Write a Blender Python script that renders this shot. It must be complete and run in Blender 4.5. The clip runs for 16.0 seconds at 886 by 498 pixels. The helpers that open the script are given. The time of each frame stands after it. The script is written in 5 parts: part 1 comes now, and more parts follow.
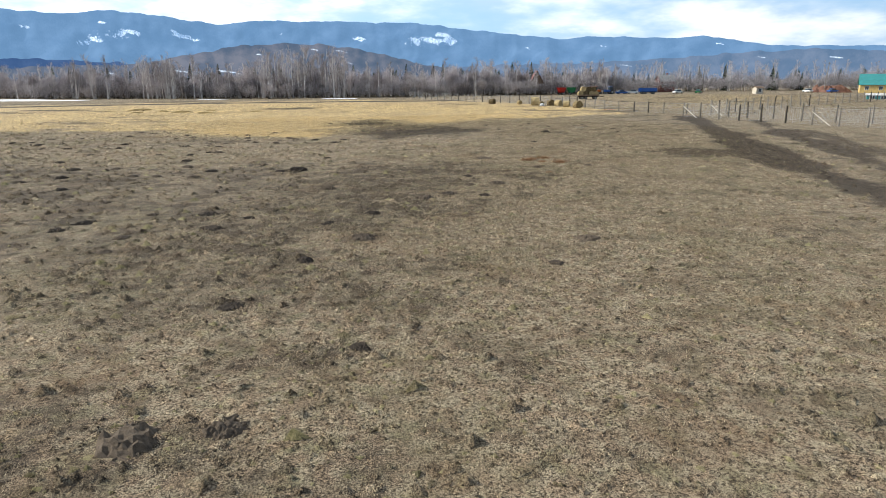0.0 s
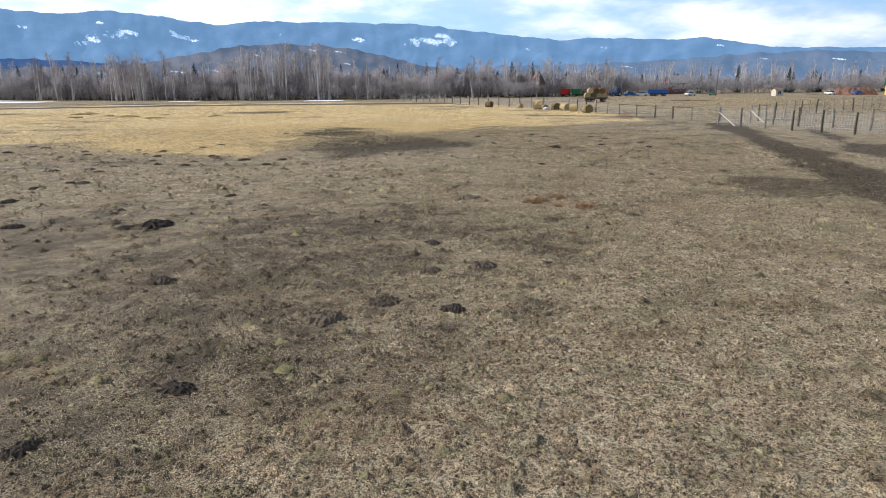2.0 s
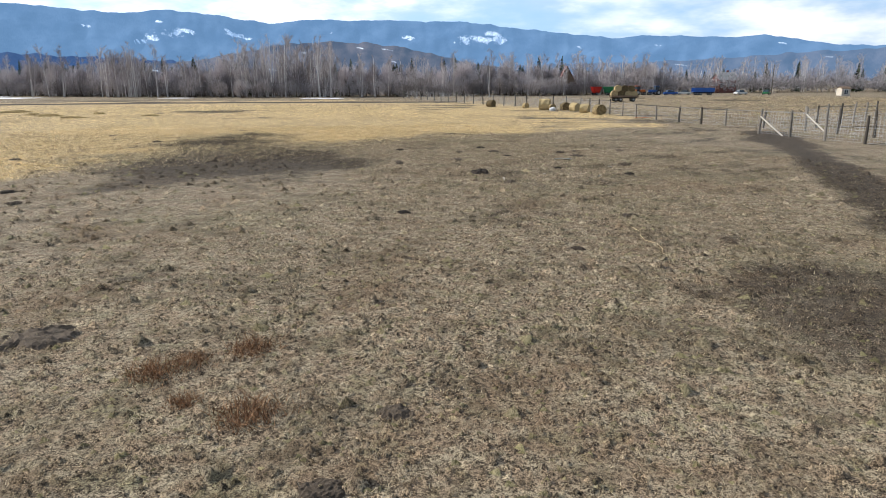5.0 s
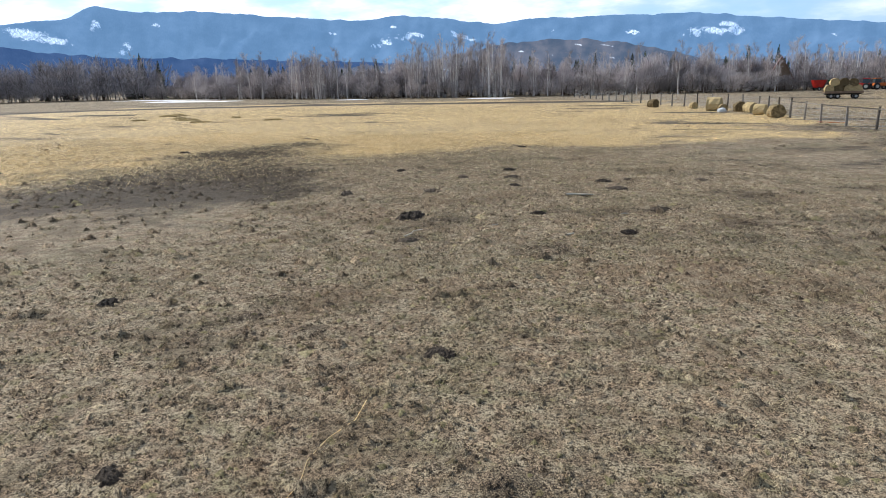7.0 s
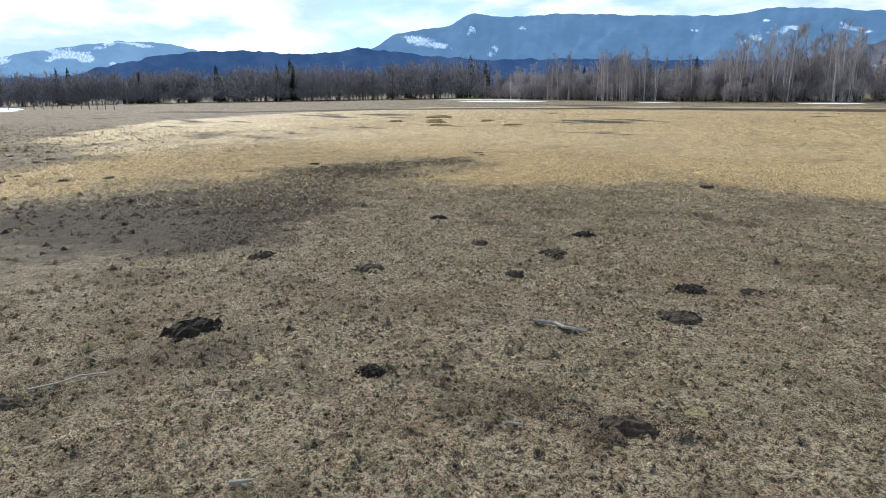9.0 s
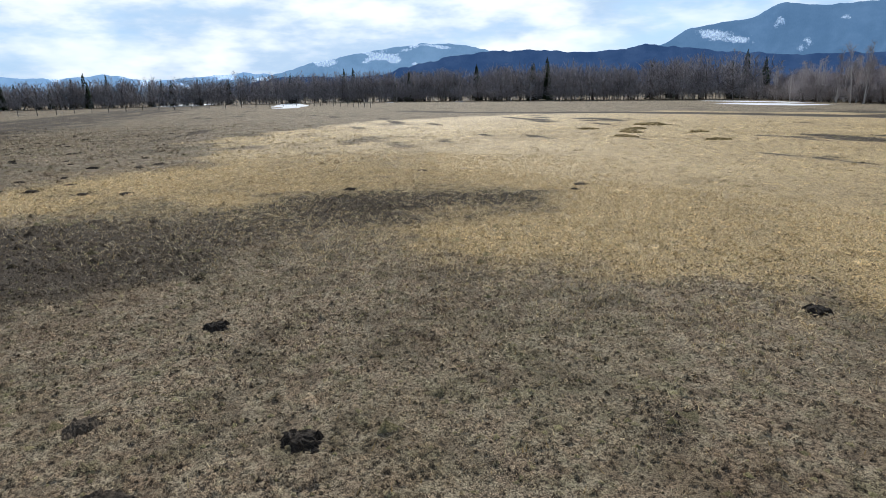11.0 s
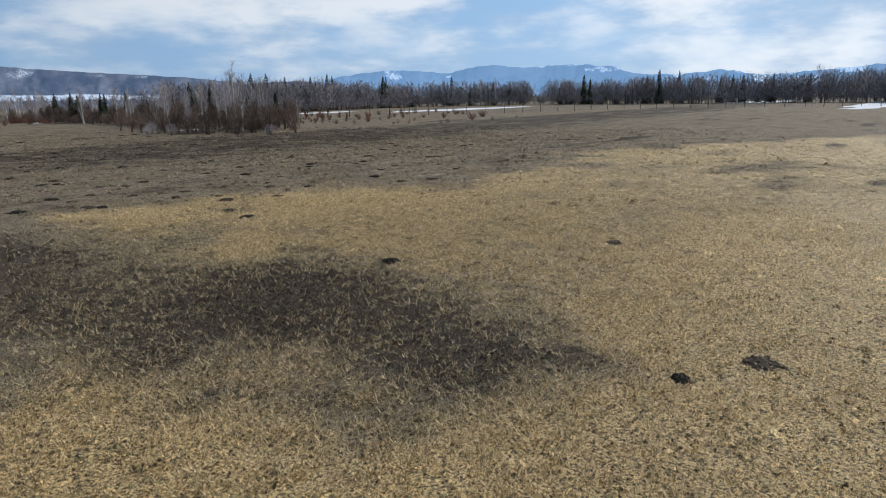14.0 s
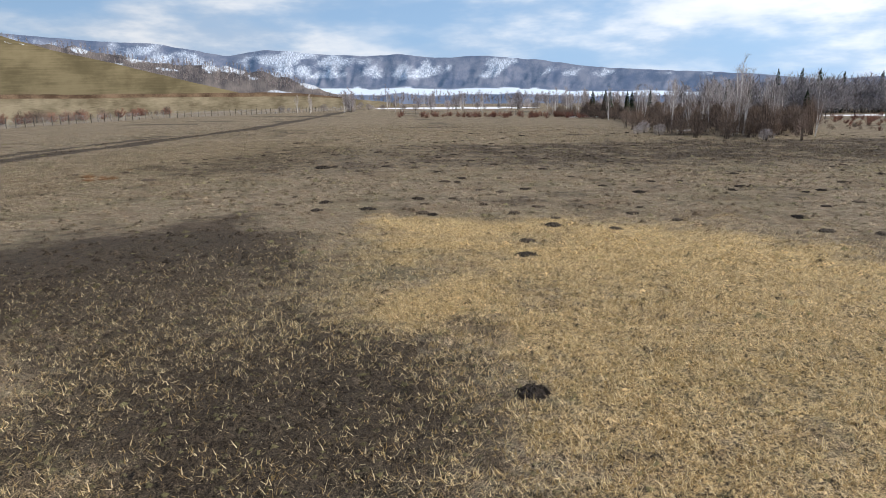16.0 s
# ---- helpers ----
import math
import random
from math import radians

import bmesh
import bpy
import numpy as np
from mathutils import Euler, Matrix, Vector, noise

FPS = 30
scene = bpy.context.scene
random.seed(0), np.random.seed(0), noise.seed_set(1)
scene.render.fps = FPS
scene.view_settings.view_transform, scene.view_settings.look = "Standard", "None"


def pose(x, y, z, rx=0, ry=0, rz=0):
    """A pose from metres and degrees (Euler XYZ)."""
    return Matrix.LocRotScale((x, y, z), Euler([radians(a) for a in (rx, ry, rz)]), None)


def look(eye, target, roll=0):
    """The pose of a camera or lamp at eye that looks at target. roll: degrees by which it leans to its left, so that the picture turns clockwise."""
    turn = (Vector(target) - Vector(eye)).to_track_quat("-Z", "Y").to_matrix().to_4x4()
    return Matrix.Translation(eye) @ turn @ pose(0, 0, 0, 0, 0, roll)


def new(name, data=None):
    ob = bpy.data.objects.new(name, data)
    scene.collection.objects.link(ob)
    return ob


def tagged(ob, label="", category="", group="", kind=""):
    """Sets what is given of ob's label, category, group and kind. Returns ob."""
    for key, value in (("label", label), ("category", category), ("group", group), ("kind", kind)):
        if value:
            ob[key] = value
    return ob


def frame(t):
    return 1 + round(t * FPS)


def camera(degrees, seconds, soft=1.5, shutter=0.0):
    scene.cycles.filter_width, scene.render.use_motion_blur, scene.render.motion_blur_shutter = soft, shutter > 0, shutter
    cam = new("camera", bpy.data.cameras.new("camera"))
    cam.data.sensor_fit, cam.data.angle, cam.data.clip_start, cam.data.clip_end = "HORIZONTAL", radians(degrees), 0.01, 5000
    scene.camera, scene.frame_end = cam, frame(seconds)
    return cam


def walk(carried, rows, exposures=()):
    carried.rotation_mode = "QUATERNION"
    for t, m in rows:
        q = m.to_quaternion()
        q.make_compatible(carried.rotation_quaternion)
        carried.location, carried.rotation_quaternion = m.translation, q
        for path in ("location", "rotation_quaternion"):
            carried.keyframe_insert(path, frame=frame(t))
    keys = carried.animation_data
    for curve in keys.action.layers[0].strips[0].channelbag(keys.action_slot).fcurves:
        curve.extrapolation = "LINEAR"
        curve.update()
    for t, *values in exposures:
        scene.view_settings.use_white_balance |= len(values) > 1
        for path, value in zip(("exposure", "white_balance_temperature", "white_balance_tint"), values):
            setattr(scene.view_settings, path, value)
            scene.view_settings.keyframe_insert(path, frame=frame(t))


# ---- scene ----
cam = camera(68.4, 16.0, soft=0.9)
PATH = [
    (0, (1.492, 2.185, 6.039), (1.45, 4.119, 5.533), -0.4),
    (0.5, (1.782, 6.94, 6.007), (1.741, 8.874, 5.501), -0.3),
    (1, (2.138, 11.606, 5.914), (2.096, 13.541, 5.408), -0.3),
    (1.5, (2.474, 16.073, 5.857), (2.433, 18.008, 5.352), -0.3),
    (2, (3.056, 20.412, 5.816), (3.015, 22.348, 5.313), -0.3),
    (2.5, (3.954, 24.514, 5.755), (3.913, 26.449, 5.251), -0.2),
    (3, (5.203, 28.372, 5.607), (5.157, 30.307, 5.103), -0.2),
    (3.5, (6.709, 31.916, 5.444), (6.654, 33.851, 4.94), -0.2),
    (4, (8.541, 35.222, 5.231), (8.473, 37.156, 4.728), -0.1),
    (4.5, (10.712, 38.472, 5.125), (10.608, 40.405, 4.621), -0.1),
    (4.7, (11.635, 39.787, 5.124), (11.502, 41.717, 4.619), -0.1),
    (6.8, (21.944, 54.645, 5.099), (21.23, 56.443, 4.592), -1.2),
    (7, (22.815, 56.487, 5.067), (22.015, 58.249, 4.562), -1.4),
    (7.5, (24.535, 61.198, 5.069), (23.508, 62.84, 4.57), -1.5),
    (8, (25.577, 65.84, 5.045), (24.344, 67.335, 4.552), -1.3),
    (8.5, (25.987, 70.354, 5.021), (24.574, 71.682, 4.534), -1.4),
    (9, (25.797, 74.705, 5.053), (24.23, 75.85, 4.569), -1.3),
    (9.2, (25.537, 76.409, 5.12), (23.923, 77.485, 4.631), -1.0),
    (11.3, (19.267, 94.126, 5.381), (17.345, 94.418, 4.912), -1.3),
    (11.5, (18.285, 95.731, 5.475), (16.352, 95.94, 5.006), -1.3),
    (12, (15.544, 99.503, 5.609), (13.6, 99.515, 5.142), -1.3),
    (12.5, (12.476, 103.049, 5.647), (10.539, 102.868, 5.182), -1.2),
    (13, (9.103, 106.068, 5.717), (7.211, 105.613, 5.255), -1.1),
    (13.5, (5.171, 108.417, 5.794), (3.412, 107.585, 5.335), -1.0),
    (14, (1.149, 109.775, 5.845), (-0.407, 108.605, 5.388), -0.9),
    (14.5, (-2.741, 110.23, 5.898), (-4.035, 108.775, 5.442), -0.8),
    (15, (-6.333, 109.839, 5.939), (-7.314, 108.156, 5.487), -0.6),
    (15.5, (-9.584, 108.679, 6.043), (-10.217, 106.836, 5.592), -0.5),
    (16, (-12.527, 106.881, 6.12), (-12.781, 104.949, 5.669), -0.3),
]
walk(cam, [(t, look(eye, target, roll)) for t, eye, target, roll in PATH],
     exposures=[(0, 0.22, 6400, 7), (2.5, 0.2, 6260, 9.5), (4.7, 0.16, 6270, 9.5), (7.5, 0.12, 6110, 9.5), (9.2, -0.12, 5960, 6.5), (11.5, -0.5, 6110, 8.5), (13.0, -0.74, 5940, 8.5),
                (14.5, -0.57, 6000, 9.5), (15.5, -0.21, 6310, 11.5), (16, -0.15, 6350, 11.5)])

# ---------------------------------------------------------------- world, sun
SUN_YAW, SUN_ELEV = 78.0, 31.0
world = bpy.data.worlds.new("sky")
scene.world = world
world.use_nodes = True


def node(nt, kind, **inputs):
    n = nt.nodes.new("ShaderNode" + kind)
    for key, value in inputs.items():
        if key in ("op", "blend", "mode"):
            if kind == "Math" or kind == "VectorMath":
                n.operation = value
            elif kind == "Mix":
                n.blend_type = value
            continue
        slot = n.inputs[int(key[1:])] if key[0] == "i" and key[1:].isdigit() else n.inputs[key.replace("_", " ")]
        if isinstance(value, bpy.types.NodeSocket):
            nt.links.new(value, slot)
        else:
            slot.default_value = value
    return n


def math_node(nt, op, a, b=0.0, clamp=False):
    n = node(nt, "Math", op=op, i0=a, i1=b)
    n.use_clamp = clamp
    return n.outputs[0]


def mixed(nt, fac, a, b):
    n = nt.nodes.new("ShaderNodeMix")
    n.data_type = "RGBA"
    for slot, value in ((n.inputs[0], fac), (n.inputs[6], a), (n.inputs[7], b)):
        if isinstance(value, bpy.types.NodeSocket):
            nt.links.new(value, slot)
        else:
            slot.default_value = (*value, 1) if isinstance(value, tuple) and len(value) == 3 else value
    return n.outputs[2]


def ramp(nt, fac, lo, hi):
    n = nt.nodes.new("ShaderNodeMapRange")
    n.interpolation_type = "SMOOTHSTEP"
    nt.links.new(fac, n.inputs[0])
    n.inputs[1].default_value, n.inputs[2].default_value = lo, hi
    return n.outputs[0]


def grain(nt, vector, scale, detail=4.0, rough=0.55, stretch=None):
    if stretch:
        m = nt.nodes.new("ShaderNodeMapping")
        nt.links.new(vector, m.inputs[0])
        m.inputs["Scale"].default_value = stretch
        vector = m.outputs[0]
    n = nt.nodes.new("ShaderNodeTexNoise")
    nt.links.new(vector, n.inputs["Vector"])
    n.inputs["Scale"].default_value, n.inputs["Detail"].default_value, n.inputs["Roughness"].default_value = scale, detail, rough
    return n.outputs["Fac"]


nt = world.node_tree
sky = nt.nodes.new("ShaderNodeTexSky")
sky.sky_type = "NISHITA"
sky.sun_disc = False
sky.sun_elevation = radians(SUN_ELEV)
sky.sun_rotation = radians(-SUN_YAW)
sky.air_density, sky.dust_density, sky.ozone_density = 1.0, 0.4, 3.0
coord = nt.nodes.new("ShaderNodeTexCoord").outputs["Generated"]
clouds = grain(nt, coord, 2.7, 5.0, 0.5, stretch=(1.0, 1.0, 3.6))
wisps = grain(nt, coord, 6.5, 5.0, 0.55, stretch=(1.0, 1.0, 3.2))
height = nt.nodes.new("ShaderNodeSeparateXYZ")
nt.links.new(coord, height.inputs[0])
cover = math_node(nt, "ADD", clouds, math_node(nt, "MULTIPLY", math_node(nt, "SUBTRACT", wisps, 0.5), 0.4))
# the cloud thins out from the north-west to the south
cover = math_node(nt, "ADD", cover, math_node(nt, "MULTIPLY", math_node(nt, "SUBTRACT", height.outputs[1], height.outputs[0]), 0.05))
cover = math_node(nt, "MULTIPLY", ramp(nt, cover, 0.36, 0.63), 0.92)
white = mixed(nt, ramp(nt, wisps, 0.35, 0.62), (4.5, 5.7, 7.2), (9.2, 9.3, 9.3))
pale = math_node(nt, "MULTIPLY", math_node(nt, "SUBTRACT", 1.0, ramp(nt, height.outputs[2], 0.0, 0.5)), 0.8)
clear = mixed(nt, pale, sky.outputs[0], (3.3, 5.2, 7.9))
toward = math_node(nt, "ADD", math_node(nt, "MULTIPLY", height.outputs[0], -math.sin(radians(SUN_YAW))), math_node(nt, "MULTIPLY", height.outputs[1], math.cos(radians(SUN_YAW))))
lit = math_node(nt, "ADD", 0.98, math_node(nt, "MULTIPLY", toward, 0.30))
scaled = node(nt, "VectorMath", op="SCALE", i0=mixed(nt, cover, clear, white))
nt.links.new(lit, scaled.inputs["Scale"])
tint = scaled.outputs[0]
nt.links.new(tint, nt.nodes["Background"].inputs[0])
nt.nodes["Background"].inputs[1].default_value = 0.125

sun = new("sun", bpy.data.lights.new("sun", "SUN"))
sun.data.energy, sun.data.angle, sun.data.color = 4.6, radians(0.6), (1.0, 0.92, 0.80)
a, e = radians(SUN_YAW), radians(SUN_ELEV)
sun.matrix_world = look((-math.sin(a) * math.cos(e) * 100, math.cos(a) * math.cos(e) * 100, math.sin(e) * 100), (0, 0, 0))


# ---------------------------------------------------------------- materials
def material(name, rough=0.9, spec=0.2):
    m = bpy.data.materials.new(name)
    m.use_nodes = True
    b = m.node_tree.nodes["Principled BSDF"]
    b.inputs["Roughness"].default_value = rough
    b.inputs["Specular IOR Level"].default_value = spec
    return m, m.node_tree, b


def mottled(name, dark, light, scale=3.0, rough=0.85, bump=0.3, fine=8.0, spec=0.2, by_object=0.0, by_island=0.0, stretch=None):
    """A surface that wanders between two colours at two scales, with fine relief."""
    m, nt, b = material(name, rough, spec)
    where = nt.nodes.new("ShaderNodeTexCoord").outputs["Object"]
    big = grain(nt, where, scale, 4, 0.6, stretch)
    small = grain(nt, where, scale * fine, 3, 0.6, stretch)
    fac = math_node(nt, "ADD", math_node(nt, "MULTIPLY", big, 0.6), math_node(nt, "MULTIPLY", small, 0.4))
    if by_object:
        r = nt.nodes.new("ShaderNodeObjectInfo").outputs["Random"]
        fac = math_node(nt, "ADD", fac, math_node(nt, "MULTIPLY", math_node(nt, "SUBTRACT", r, 0.5), by_object))
    if by_island:
        r = nt.nodes.new("ShaderNodeNewGeometry").outputs["Random Per Island"]
        fac = math_node(nt, "ADD", fac, math_node(nt, "MULTIPLY", math_node(nt, "SUBTRACT", r, 0.5), by_island))
    nt.links.new(mixed(nt, ramp(nt, fac, 0.3, 0.7), dark, light), b.inputs["Base Color"])
    if bump:
        n = nt.nodes.new("ShaderNodeBump")
        n.inputs["Strength"].default_value, n.inputs["Distance"].default_value = bump, 0.02
        nt.links.new(small, n.inputs["Height"])
        nt.links.new(n.outputs[0], b.inputs["Normal"])
    return m


def field_material():
    m, nt, b = material("dry_pasture", 0.95, 0.1)
    where = nt.nodes.new("ShaderNodeTexCoord").outputs["Object"]

    def zone(name):
        n = nt.nodes.new("ShaderNodeAttribute")
        n.attribute_name = name
        return n.outputs["Fac"]

    wide, mid = grain(nt, where, 0.12, 5, 0.6), grain(nt, where, 0.9, 5, 0.62)
    tuft, blade = grain(nt, where, 14.0, 4, 0.78), grain(nt, where, 40.0, 2, 0.65)
    patchy = grain(nt, where, 0.34, 5, 0.65)
    # stalks lying in two directions
    stalk = math_node(nt, "MAXIMUM", grain(nt, where, 7.0, 3, 0.6, (1.0, 9.0, 1.0)), grain(nt, where, 7.0, 3, 0.6, (8.0, 1.2, 1.0)))
    clod = grain(nt, where, 23.0, 3, 0.65)
    hue = grain(nt, where, 2.6, 4, 0.65)
    fac = math_node(nt, "ADD", math_node(nt, "MULTIPLY", mid, 0.14), math_node(nt, "MULTIPLY", tuft, 0.42))
    fac = math_node(nt, "ADD", fac, math_node(nt, "MULTIPLY", blade, 0.5))
    fac = math_node(nt, "ADD", fac, math_node(nt, "MULTIPLY", math_node(nt, "SUBTRACT", hue, 0.5), 0.12))
    pale = mixed(nt, ramp(nt, hue, 0.40, 0.60), (0.44, 0.327, 0.213), (0.49, 0.406, 0.274))
    pale = mixed(nt, math_node(nt, "MULTIPLY", ramp(nt, grain(nt, where, 1.1, 4, 0.65), 0.50, 0.66), 0.55), pale, (0.235, 0.225, 0.115))
    # dark ends and clod flecks of turf and hay also paint shadowed gaps
    turf = mixed(nt, ramp(nt, fac, 0.42, 0.60), (0.10, 0.073, 0.05), pale)
    turf = mixed(nt, math_node(nt, "MULTIPLY", ramp(nt, clod, 0.54, 0.64), 0.66), turf, (0.034, 0.027, 0.02))
    turf = mixed(nt, math_node(nt, "MULTIPLY", ramp(nt, wide, 0.48, 0.66), 0.25), turf, (0.17, 0.165, 0.085))
    turf = mixed(nt, math_node(nt, "MULTIPLY", ramp(nt, mid, 0.50, 0.66), 0.5), turf, (0.095, 0.067, 0.042))
    turf = mixed(nt, math_node(nt, "MULTIPLY", ramp(nt, patchy, 0.50, 0.64), 0.5), turf, (0.105, 0.084, 0.052))
    rusty = grain(nt, where, 0.25, 4, 0.6)
    turf = mixed(nt, math_node(nt, "MULTIPLY", ramp(nt, rusty, 0.50, 0.66), 0.35), turf, (0.17, 0.105, 0.06))
    sfac = math_node(nt, "ADD", math_node(nt, "MULTIPLY", stalk, 0.5), math_node(nt, "MULTIPLY", tuft, 0.5))
    hay = mixed(nt, ramp(nt, sfac, 0.435, 0.545), (0.11, 0.068, 0.027), (0.98, 0.705, 0.32))
    hay = mixed(nt, math_node(nt, "MULTIPLY", ramp(nt, clod, 0.53, 0.63), 0.72), hay, (0.08, 0.053, 0.025))
    hay = mixed(nt, math_node(nt, "MULTIPLY", ramp(nt, wide, 0.5, 0.7), 0.4), hay, (0.42, 0.27, 0.085))
    hay = mixed(nt, math_node(nt, "MULTIPLY", ramp(nt, hue, 0.52, 0.64), 0.5), hay, (0.48, 0.29, 0.12))
    hay = mixed(nt, math_node(nt, "MULTIPLY", ramp(nt, grain(nt, where, 1.7, 4, 0.65), 0.52, 0.66), 0.35), hay, (0.44, 0.36, 0.14))
    broken = math_node(nt, "ADD", math_node(nt, "MULTIPLY", math_node(nt, "SUBTRACT", tuft, 0.5), 0.9), math_node(nt, "MULTIPLY", math_node(nt, "SUBTRACT", mid, 0.5), 0.9))
    straw = ramp(nt, math_node(nt, "ADD", zone("straw"), broken), 0.3, 0.75)
    straw = math_node(nt, "MULTIPLY", straw, zone("straw"))
    colour = mixed(nt, straw, turf, hay)
    # soil between the tufts, its darkness painting in the shade of the gaps
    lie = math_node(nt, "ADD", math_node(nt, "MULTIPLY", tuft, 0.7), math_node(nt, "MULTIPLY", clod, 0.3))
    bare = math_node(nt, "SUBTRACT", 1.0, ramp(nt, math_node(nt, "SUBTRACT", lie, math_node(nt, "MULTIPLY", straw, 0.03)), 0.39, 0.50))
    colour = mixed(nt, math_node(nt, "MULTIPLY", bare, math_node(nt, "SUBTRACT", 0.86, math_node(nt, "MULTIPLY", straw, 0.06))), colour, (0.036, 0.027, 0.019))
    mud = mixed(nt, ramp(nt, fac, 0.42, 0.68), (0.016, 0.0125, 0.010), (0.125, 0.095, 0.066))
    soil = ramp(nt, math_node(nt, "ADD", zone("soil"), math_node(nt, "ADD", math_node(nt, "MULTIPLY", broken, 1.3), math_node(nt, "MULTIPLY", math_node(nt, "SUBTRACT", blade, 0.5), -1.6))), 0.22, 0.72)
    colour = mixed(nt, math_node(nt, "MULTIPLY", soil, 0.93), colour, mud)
    snow = ramp(nt, math_node(nt, "ADD", zone("snow"), math_node(nt, "MULTIPLY", broken, 0.7)), 0.45, 0.6)
    colour = mixed(nt, snow, colour, (0.85, 0.87, 0.9))
    # every cushion of sod has a tone of its own
    tone = zone("tone")
    green = zone("green")
    colour = mixed(nt, math_node(nt, "MULTIPLY", green, math_node(nt, "SUBTRACT", 1.0, snow)), colour, (0.26, 0.24, 0.11))
    hsv = node(nt, "HueSaturation", Color=colour, Value=math_node(nt, "ADD", 1.0, tone))
    nt.links.new(hsv.outputs[0], b.inputs["Base Color"])
    gloss = nt.nodes.new("ShaderNodeMapRange")
    nt.links.new(straw, gloss.inputs[0])
    gloss.inputs[3].default_value, gloss.inputs[4].default_value = 0.9, 0.7
    nt.links.new(gloss.outputs[0], b.inputs["Roughness"])
    shine = nt.nodes.new("ShaderNodeMapRange")
    nt.links.new(straw, shine.inputs[0])
    shine.inputs[3].default_value, shine.inputs[4].default_value = 0.15, 0.25
    nt.links.new(shine.outputs[0], b.inputs["Specular IOR Level"])
    n = nt.nodes.new("ShaderNodeBump")
    n.inputs["Strength"].default_value, n.inputs["Distance"].default_value = 1.0, 0.06
    nt.links.new(math_node(nt, "ADD", math_node(nt, "MULTIPLY", tuft, 0.9), math_node(nt, "MULTIPLY", blade, 0.35)), n.inputs["Height"])
    nt.links.new(n.outputs[0], b.inputs["Normal"])
    return m


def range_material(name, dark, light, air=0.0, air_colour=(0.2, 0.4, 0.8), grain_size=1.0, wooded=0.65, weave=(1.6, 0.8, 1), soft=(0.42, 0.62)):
    """Wooded slopes far off, with snow in the clearings; air: strength of the haze painted on as emission."""
    m, nt, b = material(name, 1.0, 0.0)
    at = nt.nodes.new("ShaderNodeAttribute")
    at.attribute_name = "bearing"
    where = at.outputs["Vector"]
    big, small = grain(nt, where, 0.45 / grain_size, 5, 0.6, (1, 1.6, 1)), grain(nt, where, 7.0 / grain_size, 3, 0.65, weave)
    fac = math_node(nt, "ADD", math_node(nt, "MULTIPLY", big, 0.74), math_node(nt, "MULTIPLY", small, 0.26))
    colour = mixed(nt, ramp(nt, fac, 0.36, 0.64), dark, light)
    sn = nt.nodes.new("ShaderNodeAttribute")
    sn.attribute_name = "snow"
    trees = ramp(nt, small, 0.40, 0.60)
    edge = math_node(nt, "ADD", sn.outputs["Fac"], math_node(nt, "MULTIPLY", math_node(nt, "SUBTRACT", grain(nt, where, 5.0 / grain_size, 4, 0.7, (1, 1.3, 1)), 0.5), 1.7))
    open_ = math_node(nt, "SUBTRACT", 1.0, ramp(nt, sn.outputs["Fac"], 1.0, 1.3))
    s = math_node(nt, "MULTIPLY", ramp(nt, edge, *soft), math_node(nt, "SUBTRACT", 1.0, math_node(nt, "MULTIPLY", math_node(nt, "MULTIPLY", trees, wooded), open_)))
    colour = mixed(nt, s, colour, (0.66, 0.72, 0.80))
    nt.links.new(colour, b.inputs["Base Color"])
    # haze of the distance as a glow; the bluish slope colours carry it too
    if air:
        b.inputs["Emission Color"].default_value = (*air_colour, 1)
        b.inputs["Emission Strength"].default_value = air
    return m


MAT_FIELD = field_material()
MAT_SOIL = mottled("dark_soil", (0.024, 0.0185, 0.015), (0.14, 0.108, 0.078), 9.0, 0.95, 1.0, by_object=0.3)
MAT_BLADE = mottled("dry_grass_blade", (0.12, 0.092, 0.052), (0.64, 0.54, 0.36), 0.8, 0.8, 0.0, by_island=1.0)
MAT_STRAW = mottled("straw_stalk", (0.40, 0.275, 0.11), (0.95, 0.775, 0.46), 0.8, 0.5, 0.0, spec=0.5, by_island=1.0)
MAT_BARK = mottled("birch_bark", (0.46, 0.425, 0.40), (0.86, 0.83, 0.79), 1.2, 0.8, 0.3, stretch=(1, 1, 3), by_object=0.3)
MAT_DARKBARK = mottled("dark_bark", (0.05, 0.04, 0.033), (0.16, 0.125, 0.1), 2.0, 0.9, 0.4)
MAT_TWIG = mottled("bare_twigs", (0.25, 0.215, 0.205), (0.58, 0.52, 0.50), 0.5, 0.9, 0.0, by_island=0.5, by_object=0.5)
# cool greys include the distance haze; far twigs are darkened for backlight
MAT_ALDER = mottled("alder_twigs", (0.27, 0.24, 0.245), (0.58, 0.53, 0.535), 0.5, 0.9, 0.0, by_island=0.5, by_object=0.7)
MAT_FARTWIG = mottled("far_twigs", (0.20, 0.185, 0.19), (0.46, 0.425, 0.43), 0.5, 0.9, 0.0, by_island=0.5)
MAT_BROWN = mottled("brown_twigs", (0.105, 0.078, 0.062), (0.29, 0.215, 0.17), 0.5, 0.9, 0.0, by_island=0.5, by_object=0.7)
MAT_BUSH = mottled("willow_twigs", (0.225, 0.20, 0.194), (0.49, 0.44, 0.425), 0.5, 0.9, 0.0, by_island=0.5, by_object=0.7)
MAT_REDBUSH = mottled("red_twigs", (0.17, 0.075, 0.055), (0.36, 0.18, 0.13), 0.5, 0.9, 0.0, by_island=0.5, by_object=0.4)
MAT_NEEDLE = mottled("conifer_needles", (0.022, 0.034, 0.018), (0.075, 0.105, 0.05), 0.7, 0.85, 0.0, by_island=0.6, by_object=0.5)
MAT_POST = mottled("weathered_post", (0.07, 0.06, 0.05), (0.24, 0.215, 0.185), 2.0, 0.9, 0.5, stretch=(6, 6, 1), by_object=0.6)
